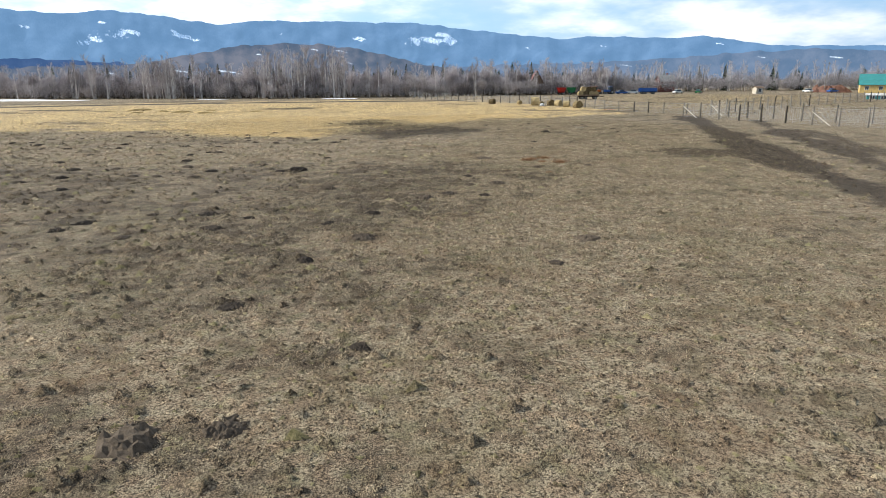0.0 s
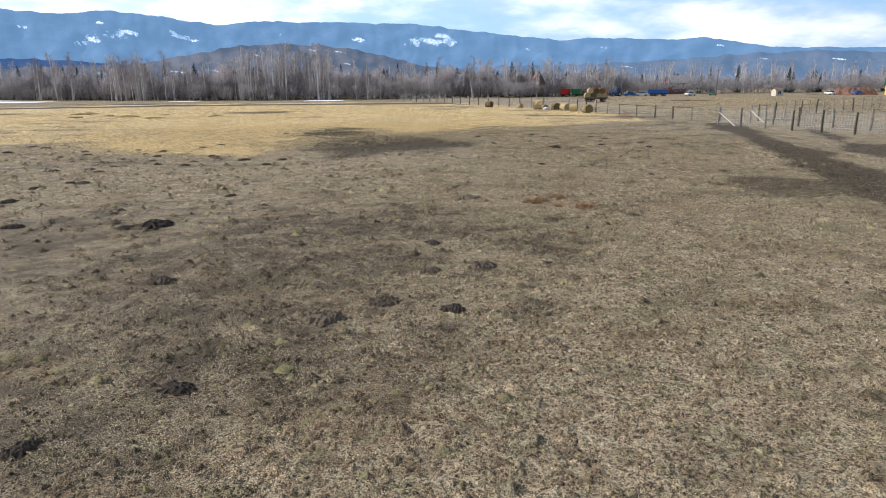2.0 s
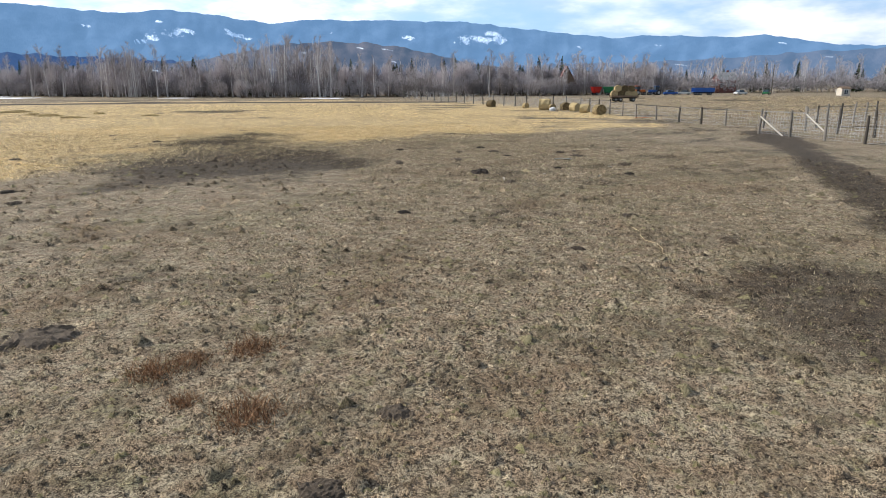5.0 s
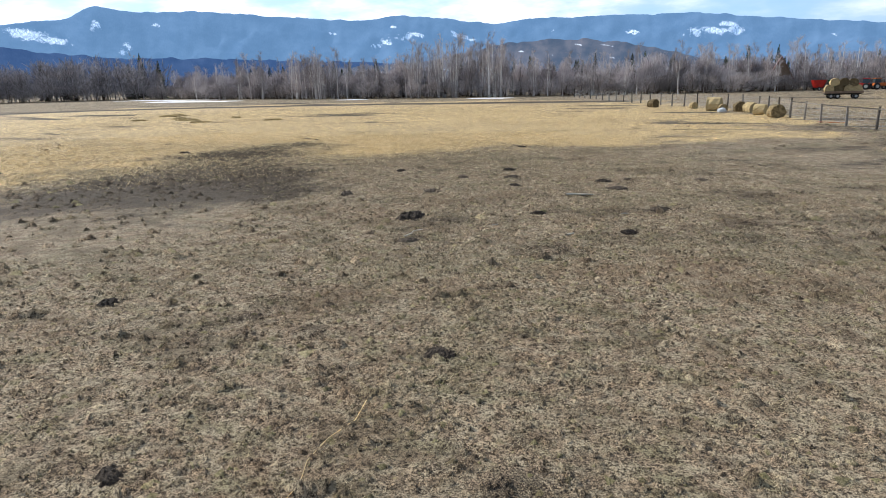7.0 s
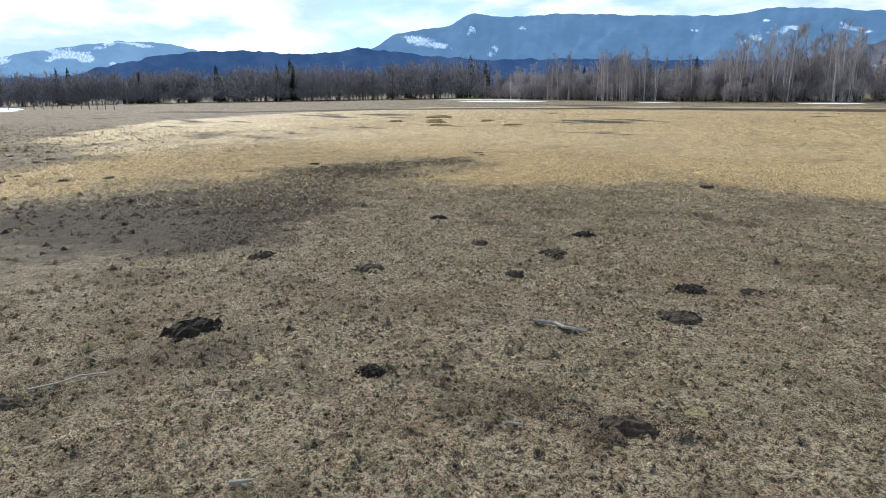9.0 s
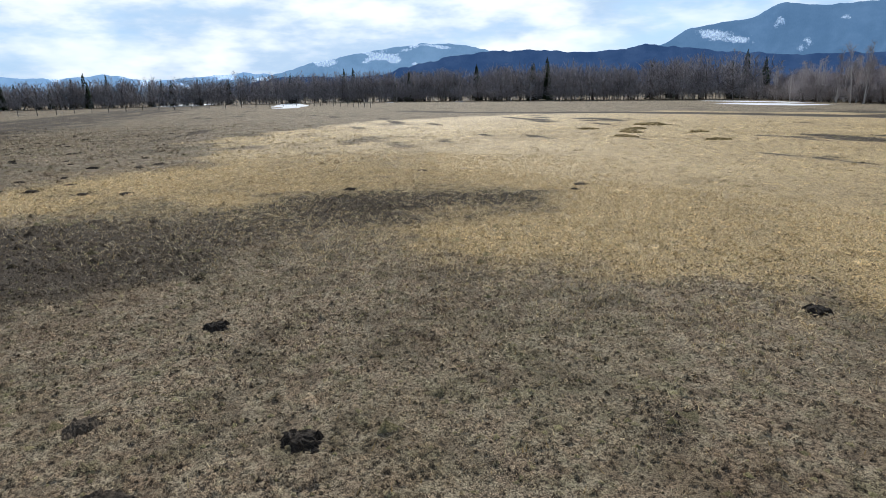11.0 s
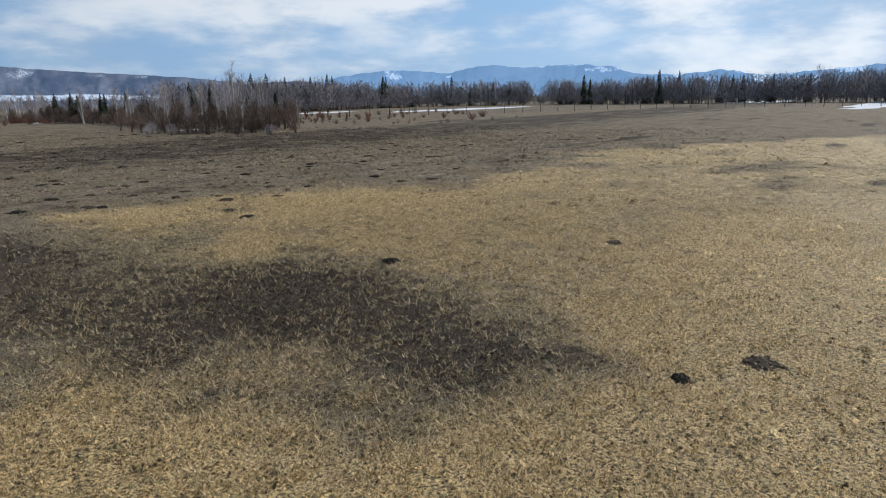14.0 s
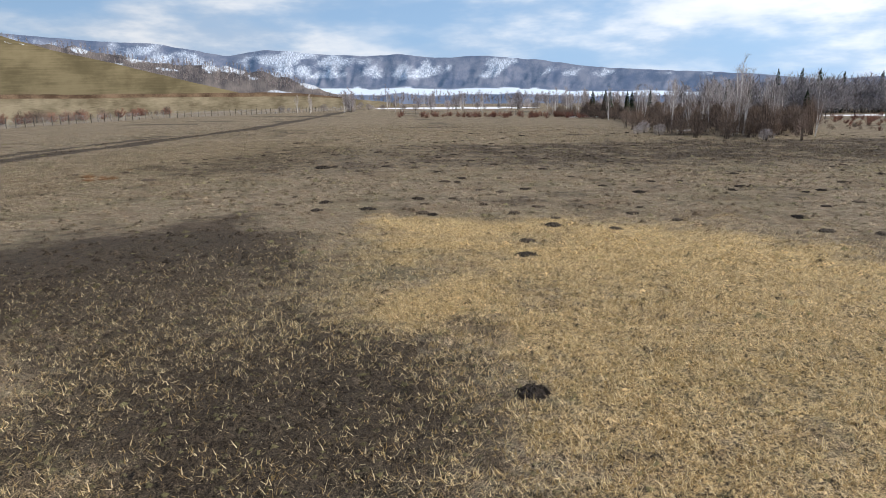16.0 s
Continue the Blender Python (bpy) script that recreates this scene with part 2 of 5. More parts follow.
MAT_WIRE = mottled("galvanised_wire", (0.28, 0.29, 0.3), (0.5, 0.51, 0.53), 4.0, 0.5, 0.0)
MAT_HAY = mottled("bale_hay", (0.09, 0.066, 0.034), (0.42, 0.325, 0.17), 4.0, 0.95, 0.9, by_object=0.5)


def thin(m, share):
    """Lets light through the thin stalks and blades of a material."""
    nt = m.node_tree
    b, out = nt.nodes["Principled BSDF"], nt.nodes["Material Output"]
    through_ = nt.nodes.new("ShaderNodeBsdfTranslucent")
    nt.links.new(b.inputs["Base Color"].links[0].from_socket, through_.inputs[0])
    mix = nt.nodes.new("ShaderNodeMixShader")
    mix.inputs[0].default_value = share
    nt.links.new(b.outputs[0], mix.inputs[1])
    nt.links.new(through_.outputs[0], mix.inputs[2])
    nt.links.new(mix.outputs[0], out.inputs[0])


thin(MAT_STRAW, 0.45)
thin(MAT_BLADE, 0.4)

# ---------------------------------------------------------------- noise on arrays


def lattice(ix, iy, seed):
    h = (ix.astype(np.int64) * 374761393 + iy.astype(np.int64) * 668265263 + seed * 974634777) & 0xFFFFFFFF
    h = ((h ^ (h >> 13)) * 1274126177) & 0xFFFFFFFF
    return ((h ^ (h >> 16)) & 0xFFFFFF) / float(0xFFFFFF)


def wave(x, y, seed=0):
    ix, iy = np.floor(x), np.floor(y)
    fx, fy = x - ix, y - iy
    fx, fy = fx * fx * (3 - 2 * fx), fy * fy * (3 - 2 * fy)
    a0, a1 = lattice(ix, iy, seed), lattice(ix + 1, iy, seed)
    b0, b1 = lattice(ix, iy + 1, seed), lattice(ix + 1, iy + 1, seed)
    return (a0 * (1 - fx) + a1 * fx) * (1 - fy) + (b0 * (1 - fx) + b1 * fx) * fy


def fbm(x, y, octaves=4, seed=0):
    total, amp, norm = 0.0, 1.0, 0.0
    for k in range(octaves):
        total = total + amp * wave(x * 2.03 ** k, y * 2.03 ** k, seed + k)
        norm += amp
        amp *= 0.5
    return total / norm


def smooth(x, lo, hi):
    x = np.clip((x - lo) / (hi - lo), 0, 1)
    return x * x * (3 - 2 * x)


def line_distance(x, y, line):
    best = np.full(np.shape(x), 1e9)
    for (ax, ay), (bx, by) in zip(line[:-1], line[1:]):
        dx, dy = bx - ax, by - ay
        u = np.clip(((x - ax) * dx + (y - ay) * dy) / (dx * dx + dy * dy), 0, 1)
        best = np.minimum(best, np.hypot(x - ax - u * dx, y - ay - u * dy))
    return best


def inside(x, y, area):
    hit = np.zeros(np.shape(x), bool)
    for (ax, ay), (bx, by) in zip(area, area[1:] + area[:1]):
        if ay != by:
            hit ^= ((ay > y) != (by > y)) & (x < (bx - ax) * (y - ay) / (by - ay) + ax)
    return hit


def signed(x, y, area):
    d = line_distance(x, y, area + area[:1])
    return np.where(inside(x, y, area), d, -d)


def mesh_from(name, verts, faces, mat, smooth_faces=False):
    me = bpy.data.meshes.new(name)
    me.from_pydata(np.asarray(verts, float).tolist() if isinstance(verts, np.ndarray) else verts, [], faces.tolist() if isinstance(faces, np.ndarray) else faces)
    if mat:
        me.materials.append(mat)
    if smooth_faces:
        me.polygons.foreach_set("use_smooth", [True] * len(me.polygons))
    me.update()
    return me


# ---------------------------------------------------------------- the field
STRAW = [(-14, 72), (-24, 76), (-37, 81), (-50, 82), (-66, 82), (-78, 88), (-99, 99), (-118, 128), (-112, 172), (-70, 196), (-20, 204), (8, 196),
         (20, 172), (28, 143), (32, 128), (24, 118), (15, 108), (7, 103), (1, 98), (-4, 94), (-8, 86)]
YARD = [(37, 122), (60, 140), (112, 180), (125, 238), (40, 243), (28, 190), (31, 142)]
TRODDEN = [(3, 77), (-1, 73), (-6, 71.5), (-10.5, 76), (-12, 82), (-13, 88), (-15.5, 96), (-15.5, 101), (-11, 104), (-8, 102), (-7, 98), (-5, 93),
           (-2, 90.5), (1, 88), (4, 82)]
RUT_A = [(38, 108), (35.5, 97), (32, 82), (28, 62), (25.4, 49), (24, 34), (22.5, 24), (19, 15), (15.5, -8), (9, -39), (0, -123), (-12, -260)]
RUT_B = [(44, 98), (40.5, 86), (37, 74), (34, 58), (31.5, 49), (28.5, 34), (25, 16), (19, -8)]
RUT_C = [(42, 88), (39.5, 72), (36.5, 58), (33.5, 46)]
MUD_BAND = [(-165, 122), (-140, 131), (-122, 148), (-104, 166), (-75, 178), (-34, 187), (0, 192)]
SNOWS = [((-136, 216), 24, 8), ((-165, 232), 30, 4), ((-75, -10), 3.5, 1.2), ((-250, -60), 60, 12), ((-185, -92), 45, 6), ((-300, 90), 70, 8),
         ((-77, -316), 58, 46), ((-60, -245), 50, 3), ((-90, -102), 12, 2), ((-395, 30), 60, 14), ((30, -185), 9, 2),
         ((-78, 216), 8, 3), ((-60, 216), 6, 1.6), ((-36, 219), 7, 1.6), ((-14, 223), 6, 1.6), ((-100, 220), 7, 2.2), ((-205, 222), 9, 2.5), ((-236, 203), 10, 1.2),
         ((-290, 168), 12, 1.6), ((-330, 140), 14, 2)]


def field_zones(x, y):
    n1, n2 = fbm(x * 0.12, y * 0.12, 4, 11) - 0.5, fbm(x * 0.5, y * 0.5, 3, 12) - 0.5
    straw = smooth(signed(x, y, STRAW) + n1 * 16 + n2 * 8, -6.5, 6.0) * (0.82 + 0.36 * n1)
    straw = np.maximum(straw, 0.42 * smooth(signed(x, y, YARD) + n1 * 24 + n2 * 8, -3, 6))
    rich = np.maximum(smooth(y + n1 * 20, 108, 124), 1 - smooth(signed(x, y, STRAW) + n1 * 6, 5, 11))
    rich = np.maximum(rich, 0.9 * smooth(y + n1 * 14, 97, 105))
    straw = straw * (0.74 + 0.26 * np.maximum(rich, smooth(-x + n1 * 20, 38, 60)))
    core = np.maximum(1 - smooth(np.hypot((x + 12.5) / 5.5, (y - 97) / 6), 0.4, 1.2), 1 - smooth(y + n1 * 8, 79, 87))
    soil = (0.66 + 0.26 * core + 0.9 * n1) * smooth(signed(x, y, TRODDEN) + n1 * 6 + n2 * 4, -2.8, 3.2)
    d = np.hypot((x - 21.5) / 3.6, (y - 57) / 4.8) + n2 * 0.8 + n1
    soil = np.maximum(soil, 0.62 * (1 - smooth(d, 0.5, 1.15)))
    for line, width, strength in ((RUT_A, 2.3, 0.9), (RUT_B, 1.6, 0.75), (RUT_C, 1.4, 0.6), (MUD_BAND, 4.2, 1.0)):
        soil = np.maximum(soil, strength * (1 - smooth(line_distance(x, y, line) + n1 * 3 + n2 * 1.5, width * 0.4, width * 1.3)))
    for cx, cy, long, wide in ((-56, 99, 6, 3), (-73, 86, 7, 3), (-66, 93, 4, 2), (-47, 102, 4, 2), (-88, 108, 6, 3), (-41, 93.5, 2.5, 1.5), (-51, 97.5, 3, 1.5)):
        d = np.hypot((x - cx) / long, (y - cy) / wide) + n2 * 0.9 + n1 * 1.2
        soil = np.maximum(soil, 0.36 * (1 - smooth(d + n2 * 1.4, 0.0, 1.4)))
    for cx, cy, long, wide in ((0, 47, 6, 6), (-4, 36, 7, 6), (-1, 41, 7, 5), (4, 44, 5, 4), (-5, 21, 6, 5), (-4, 12, 7, 4)):
        d = np.hypot((x - cx) / long, (y - cy) / wide) + n2 * 0.9 + n1 * 1.2
        soil = np.maximum(soil, (0.56 if cy > 30 else 0.42) * (1 - smooth(d + n2 * 0.8, 0.1, 1.5)))
    # shaded sides of the western grass painted in as soil, and dark soil patches eastward
    worn_shade = 0.26 * smooth(-x + n1 * 30, 18, 40) * (1 - smooth(y + n1 * 16, 74, 84)) + 0.6 * smooth(-x + y * 0.12 + n1 * 14, 0, 8) * smooth(y + n1 * 10, 14, 24) * (1 - smooth(y + n1 * 14, 42, 58))
    worn_shade = worn_shade + 0.3 * smooth(x + n1 * 8, -3, 4) * smooth(y + n2 * 3, 90, 95) * (1 - smooth(y + n1 * 6, 99, 104)) * (1 - smooth(x, 7, 11))
    soil = np.maximum(soil, worn_shade * (0.75 + 1.2 * n2) * (1 - 0.6 * straw))
    # bare scuffed spots all over
    spots = fbm(x * 0.33, y * 0.33, 3, 31)
    soil = np.maximum(soil, 0.5 * smooth(spots, 0.68, 0.80) * (1 - straw))
    # trails worn between the grazing places
    warp = fbm(x * 0.05 + 9, y * 0.05, 3, 51) * 2.2
    trail = np.abs(fbm(x * 0.055 + warp, y * 0.085 + warp, 3, 52) - 0.5)
    soil = np.maximum(soil, 0.5 * (1 - smooth(trail, 0.004, 0.035)) * (1 - straw) * smooth(fbm(x * 0.4, y * 0.4, 2, 53), 0.3, 0.6))
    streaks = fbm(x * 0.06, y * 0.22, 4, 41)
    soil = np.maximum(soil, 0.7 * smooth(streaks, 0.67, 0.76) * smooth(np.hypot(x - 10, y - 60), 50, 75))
    snow = np.zeros_like(x)
    for (cx, cy), long, wide in SNOWS:
        snow = np.maximum(snow, 1 - smooth(np.hypot((x - cx) / long, (y - cy) / wide) + n1 * 0.9, 0.7, 1.1))
    return straw * (1 - soil), soil, snow


def ground_height(x, y):
    z = (fbm(x * 0.05, y * 0.05, 3, 5) - 0.5) * 0.18 + (fbm(x * 0.8, y * 0.8, 2, 6) - 0.5) * 0.07
    far = smooth(np.hypot(x, y - 80), 250, 900)
    return z * (1 - far) - 0.02


def spread(lo, hi, step, reach):
    inner = list(np.arange(lo, hi + step / 2, step))
    out, s = [], step
    p = hi
    while p < reach:
        s *= 1.07
        p += s
        out.append(p)
    back, s, p = [], step, lo
    while p > -reach:
        s *= 1.07
        p -= s
        back.append(p)
    return np.array(back[::-1] + inner + out)


def build_ground():
    xs, ys = spread(-60, 50, 0.75, 4900), spread(8, 136, 0.75, 4900)
    X, Y = np.meshgrid(xs, ys)
    x, y = X.ravel(), Y.ravel()
    v = np.stack([x, y, ground_height(x, y)], 1)
    w, h = len(xs), len(ys)
    i = (np.arange(h - 1)[:, None] * w + np.arange(w - 1)[None]).ravel()
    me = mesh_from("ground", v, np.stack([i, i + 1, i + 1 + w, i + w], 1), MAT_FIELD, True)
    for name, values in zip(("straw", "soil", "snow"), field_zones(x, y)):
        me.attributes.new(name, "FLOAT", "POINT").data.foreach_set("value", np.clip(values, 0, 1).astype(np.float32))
    return tagged(new("ground", me), "dry brown spring pasture with yellow straw and trodden dark soil", "field", kind="structure")


build_ground()


# ---------------------------------------------------------------- hills and mountains round the valley
def hills(name, label, centre, summits, foot, ridge, mat, rough=0.35, gully=9.0, foot_el=-0.05, rise=1.4, step=0.16, seed=0, bench=None, relief=0.2,
          clearings=(), snowy=0.0, meadow=0.0, belt=0.0):
    """A range given by its crest line (bearing, degrees above the plain), rising from its foot to its ridge.
    clearings: snowfields as bearing, height, width, depth in degrees; snowy: how much of the upper slope is white."""
    az = np.arange(summits[0][0], summits[-1][0], step)
    el = np.interp(az, [s[0] for s in summits], [s[1] for s in summits])
    el = np.convolve(np.pad(el, 3, mode="edge"), np.ones(7) / 7, "valid")
    el = el + (fbm(az * 1.3, az * 0 + seed, 4, seed) - 0.5) * rough
    foot, ridge, foot_el = [np.interp(az, *zip(*q)) if isinstance(q, list) else q for q in (foot, ridge, foot_el)]
    s = np.linspace(0, 1.15, 38)
    A, S = np.meshgrid(np.radians(az), s)
    D = np.degrees(A)
    R = foot + (ridge - foot) * S
    E = np.tile(el, (len(s), 1))
    bump = fbm(D * 4 / gully + S * 1.2, S * 2.2 + seed, 4, seed + 3) - 0.5
    shape = np.where(S <= 1, np.power(np.clip(S, 0, 1), rise), 1 - (S - 1) * 3)
    if bench:
        cut, low = bench
        shape = np.where(S < cut, S / cut * low, low + (1 - low) * np.power(np.clip((S - cut) / (1 - cut), 0, 1), rise))
        shape = np.where(S > 1, 1 - (S - 1) * 3, shape)
        bump = bump * smooth(S, cut, cut + 0.15)
    up = foot_el + (E - foot_el) * np.clip(shape + bump * relief * np.clip(S * (1 - S) * 3, 0, 1), -0.05, 1)
    v = np.stack([centre[0] - np.sin(A) * R, centre[1] + np.cos(A) * R, R * np.tan(np.radians(up))], -1).reshape(-1, 3)
    w = len(az)
    i = (np.arange(len(s) - 1)[:, None] * w + np.arange(w - 1)[None]).ravel()
    me = mesh_from(name, v, np.stack([i, i + w, i + 1 + w, i + 1], 1), mat, True)
    snow = np.zeros_like(up)
    for b, h, wide, deep in clearings:
        wide, deep = wide * 0.8, deep * 0.85
        tilt = (D - b) * 0.12
        ragged = (fbm(D * 1.6 / wide + b, up * 1.1 / deep, 4, seed + 60) - 0.5) * 2.2
        snow = np.maximum(snow, 0.95 * (1 - smooth(np.hypot((D - b) / wide, (up - h - tilt - ragged * deep * 0.6) / deep) + ragged * 0.6, 0.2, 1.3)))
    if snowy:
        patch = fbm(D * 0.55, up * 1.1 + seed, 5, seed + 40)
        if belt:
            # spurs with open tops above a belt of dark woods
            patch = 0.55 * fbm(D * 0.33 + up * 0.25, up * 0.5 + seed, 3, seed + 41) + 0.45 * fbm(D * 1.1 + up * 0.6, up * 1.6, 4, seed + 42)
            patch = patch - 0.4 * (1 - smooth(up, belt - 0.35, belt + 0.35)) - 0.12 * smooth(up / E, 0.9, 1.0)
        snow = np.maximum(snow, 0.8 * smooth(patch + (shape - 0.75) * (0.0 if belt else 0.3), 0.60 - snowy, 0.82 - snowy))
    if meadow:
        strip = S + (fbm(D * 0.5, S * 3, 3, seed + 9) - 0.5) * 0.12
        snow = np.maximum(snow * smooth(S, meadow, meadow + 0.05), 1.6 * smooth(strip, meadow - 0.21, meadow - 0.17) * (1 - smooth(strip, meadow - 0.02, meadow)))
    me.attributes.new("snow", "FLOAT", "POINT").data.foreach_set("value", snow.ravel().astype(np.float32))
    me.attributes.new("bearing", "FLOAT_VECTOR", "POINT").data.foreach_set("vector", np.stack([D, up, D * 0], -1).ravel().astype(np.float32))
    return tagged(new(name, me), label, "mountain", kind="structure")


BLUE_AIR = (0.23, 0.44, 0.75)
hills("backdrop_north_range", "hazy blue wooded mountain range with snow patches", (12, 45),
      [(-60, 1.8), (-45, 2.0), (-32, 2.14), (-25, 2.35), (-19.5, 3.25), (-17.8, 3.09), (-11.3, 3.37), (-8.6, 3.2), (-0.6, 4.07), (3.2, 4.58), (9.7, 4.72),
       (17, 4.7), (19.3, 4.35), (23.8, 4.95), (27.6, 5.25), (30.4, 4.87), (33.5, 5.0), (38, 5.3), (43.4, 5.6), (48, 5.5), (50.6, 5.95), (52.5, 4.95),
       (57.3, 4.4), (58.7, 3.3), (63, 2.4), (70, 1.0)],
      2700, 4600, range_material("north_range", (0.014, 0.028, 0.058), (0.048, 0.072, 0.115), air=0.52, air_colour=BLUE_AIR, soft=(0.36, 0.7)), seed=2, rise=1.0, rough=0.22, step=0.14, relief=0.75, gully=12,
      clearings=[(26.2, 3.72, 1.6, 0.24), (27.5, 3.5, 1.4, 0.24), (28.6, 3.15, 1.1, 0.24), (29.3, 2.85, 0.7, 0.16), (27.8, 4.35, 0.5, 0.14), (23.0, 3.8, 0.6, 0.2), (22.3, 3.45, 1.1, 0.2),
                 (21.5, 3.2, 0.8, 0.1), (8.3, 3.35, 0.8, 0.24), (1.3, 3.62, 1.0, 0.34), (2.3, 3.22, 2.1, 0.34), (3.5, 2.9, 1.5, 0.2), (0.6, 3.1, 1.0, 0.28), (-21, 2.6, 0.5, 0.1), (-12, 2.6, 0.4, 0.08), (55.2, 3.9, 3.0, 0.45), (53.4, 3.4, 1.4, 0.4), (50.6, 4.6, 0.6, 0.4), (48.6, 3.0, 0.5, 0.4),
                 (49.0, 2.6, 0.5, 0.2), (46.5, 4.6, 0.6, 0.2), (33.0, 3.9, 0.6, 0.14), (14.5, 3.6, 0.5, 0.1), (-6.0, 2.5, 0.5, 0.08), (-30, 1.7, 0.6, 0.1)])
hills("backdrop_brown_hill", "low brown wooded hill with snow streaks", (5, 20),
      [(-6, 0.3), (1, 1.0), (5.1, 1.85), (7.9, 2.54), (11.6, 2.99), (14.3, 3.11), (18.8, 2.74), (21.8, 2.07), (26, 1.4), (33, 1.2), (42, 0.4)],
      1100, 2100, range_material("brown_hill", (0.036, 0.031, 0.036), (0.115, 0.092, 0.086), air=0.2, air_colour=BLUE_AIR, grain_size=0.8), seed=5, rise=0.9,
      clearings=[(12.2, 2.6, 1.0, 0.07), (9.8, 2.45, 0.8, 0.06), (16.5, 2.2, 0.7, 0.06), (14.0, 1.8, 0.8, 0.05), (19.5, 0.95, 1.8, 0.09), (22.5, 0.9, 1.2, 0.07), (9.0, 1.5, 0.8, 0.05), (28, 0.8, 1.0, 0.05)])
hills("backdrop_foothills", "low purple-brown wooded foothills", (5, 20),
      [(-60, 1.2), (-48, 1.7), (-40, 1.95), (-33, 1.8), (-28, 2.1), (-23, 2.0), (-17, 1.6), (-11, 1.35), (-4, 1.25), (4, 0.9), (10, 0.4)],
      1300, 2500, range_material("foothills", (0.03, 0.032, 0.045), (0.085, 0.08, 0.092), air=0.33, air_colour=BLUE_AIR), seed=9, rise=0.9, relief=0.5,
      clearings=[(-24, 1.6, 0.7, 0.05), (-29, 1.5, 0.9, 0.05), (-14, 1.1, 0.7, 0.04)])
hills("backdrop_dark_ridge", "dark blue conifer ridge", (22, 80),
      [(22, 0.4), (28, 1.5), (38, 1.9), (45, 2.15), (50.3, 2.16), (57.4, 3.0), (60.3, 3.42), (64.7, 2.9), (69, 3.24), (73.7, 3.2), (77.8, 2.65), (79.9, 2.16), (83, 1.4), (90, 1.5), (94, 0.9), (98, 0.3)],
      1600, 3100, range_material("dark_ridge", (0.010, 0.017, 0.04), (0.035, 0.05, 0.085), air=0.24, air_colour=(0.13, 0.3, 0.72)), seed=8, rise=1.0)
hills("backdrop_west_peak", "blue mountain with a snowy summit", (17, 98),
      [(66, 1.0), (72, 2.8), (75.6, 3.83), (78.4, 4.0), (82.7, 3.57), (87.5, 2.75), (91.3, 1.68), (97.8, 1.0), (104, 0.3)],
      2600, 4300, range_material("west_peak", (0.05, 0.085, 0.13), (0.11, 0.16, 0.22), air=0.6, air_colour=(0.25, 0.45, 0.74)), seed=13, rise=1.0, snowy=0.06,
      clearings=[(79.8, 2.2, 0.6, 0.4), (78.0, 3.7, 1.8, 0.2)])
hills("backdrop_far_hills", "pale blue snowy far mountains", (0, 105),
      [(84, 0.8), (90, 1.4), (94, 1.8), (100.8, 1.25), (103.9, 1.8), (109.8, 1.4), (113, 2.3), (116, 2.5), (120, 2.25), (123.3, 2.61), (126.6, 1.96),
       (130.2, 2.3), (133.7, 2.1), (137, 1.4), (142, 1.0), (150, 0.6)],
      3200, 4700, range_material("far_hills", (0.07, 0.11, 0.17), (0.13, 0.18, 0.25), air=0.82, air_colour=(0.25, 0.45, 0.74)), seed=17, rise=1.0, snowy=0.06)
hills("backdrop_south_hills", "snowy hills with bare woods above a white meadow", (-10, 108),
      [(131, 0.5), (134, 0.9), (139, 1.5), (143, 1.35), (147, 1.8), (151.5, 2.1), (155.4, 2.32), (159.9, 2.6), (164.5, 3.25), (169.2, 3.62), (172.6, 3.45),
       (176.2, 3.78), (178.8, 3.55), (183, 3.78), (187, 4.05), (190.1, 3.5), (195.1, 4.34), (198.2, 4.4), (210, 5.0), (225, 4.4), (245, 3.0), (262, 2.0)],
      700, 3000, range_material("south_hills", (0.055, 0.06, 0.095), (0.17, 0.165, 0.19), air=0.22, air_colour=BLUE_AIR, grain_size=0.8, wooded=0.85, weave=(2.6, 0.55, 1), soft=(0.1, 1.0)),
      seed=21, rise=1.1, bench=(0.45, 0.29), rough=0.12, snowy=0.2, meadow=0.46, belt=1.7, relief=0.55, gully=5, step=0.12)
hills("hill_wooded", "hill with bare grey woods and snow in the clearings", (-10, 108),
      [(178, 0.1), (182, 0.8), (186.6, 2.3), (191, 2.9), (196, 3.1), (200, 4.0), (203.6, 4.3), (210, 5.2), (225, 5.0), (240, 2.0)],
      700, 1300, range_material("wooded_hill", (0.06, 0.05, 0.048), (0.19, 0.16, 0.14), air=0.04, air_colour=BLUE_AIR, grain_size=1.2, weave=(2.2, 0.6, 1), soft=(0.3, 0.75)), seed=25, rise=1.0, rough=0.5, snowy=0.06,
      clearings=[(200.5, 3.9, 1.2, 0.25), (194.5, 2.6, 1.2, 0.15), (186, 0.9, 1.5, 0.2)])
FLAT_FOOT = [(176, 480), (186, 420), (195, 310), (200, 240), (206, 195), (262, 195)]
FLAT_EDGE = [(176, 600), (186, 540), (195, 420), (200, 340), (206, 300), (262, 300)]
hills("hill_grassy", "bare olive-brown grass slope", (-10, 108),
      [(183, 0.05), (186, 0.3), (189.5, 1.0), (194.5, 2.2), (198.4, 3.2), (202, 3.95), (205.3, 4.9), (215, 6.5), (230, 7.0), (250, 3.0), (262, 0.5)],
      [(b, r + 2) for b, r in FLAT_EDGE], 850, range_material("grass_slope", (0.11, 0.09, 0.05), (0.215, 0.175, 0.10), grain_size=1.5, weave=(0.10, 2.6, 1)), seed=29, rise=1.5, rough=0.08, gully=30,
      foot_el=[(183, 0.0), (186, 0.1), (189.5, 0.7), (194.5, 1.25), (206, 1.55), (240, 1.4), (262, 0)], clearings=[(204.3, 4.35, 0.9, 0.06)])
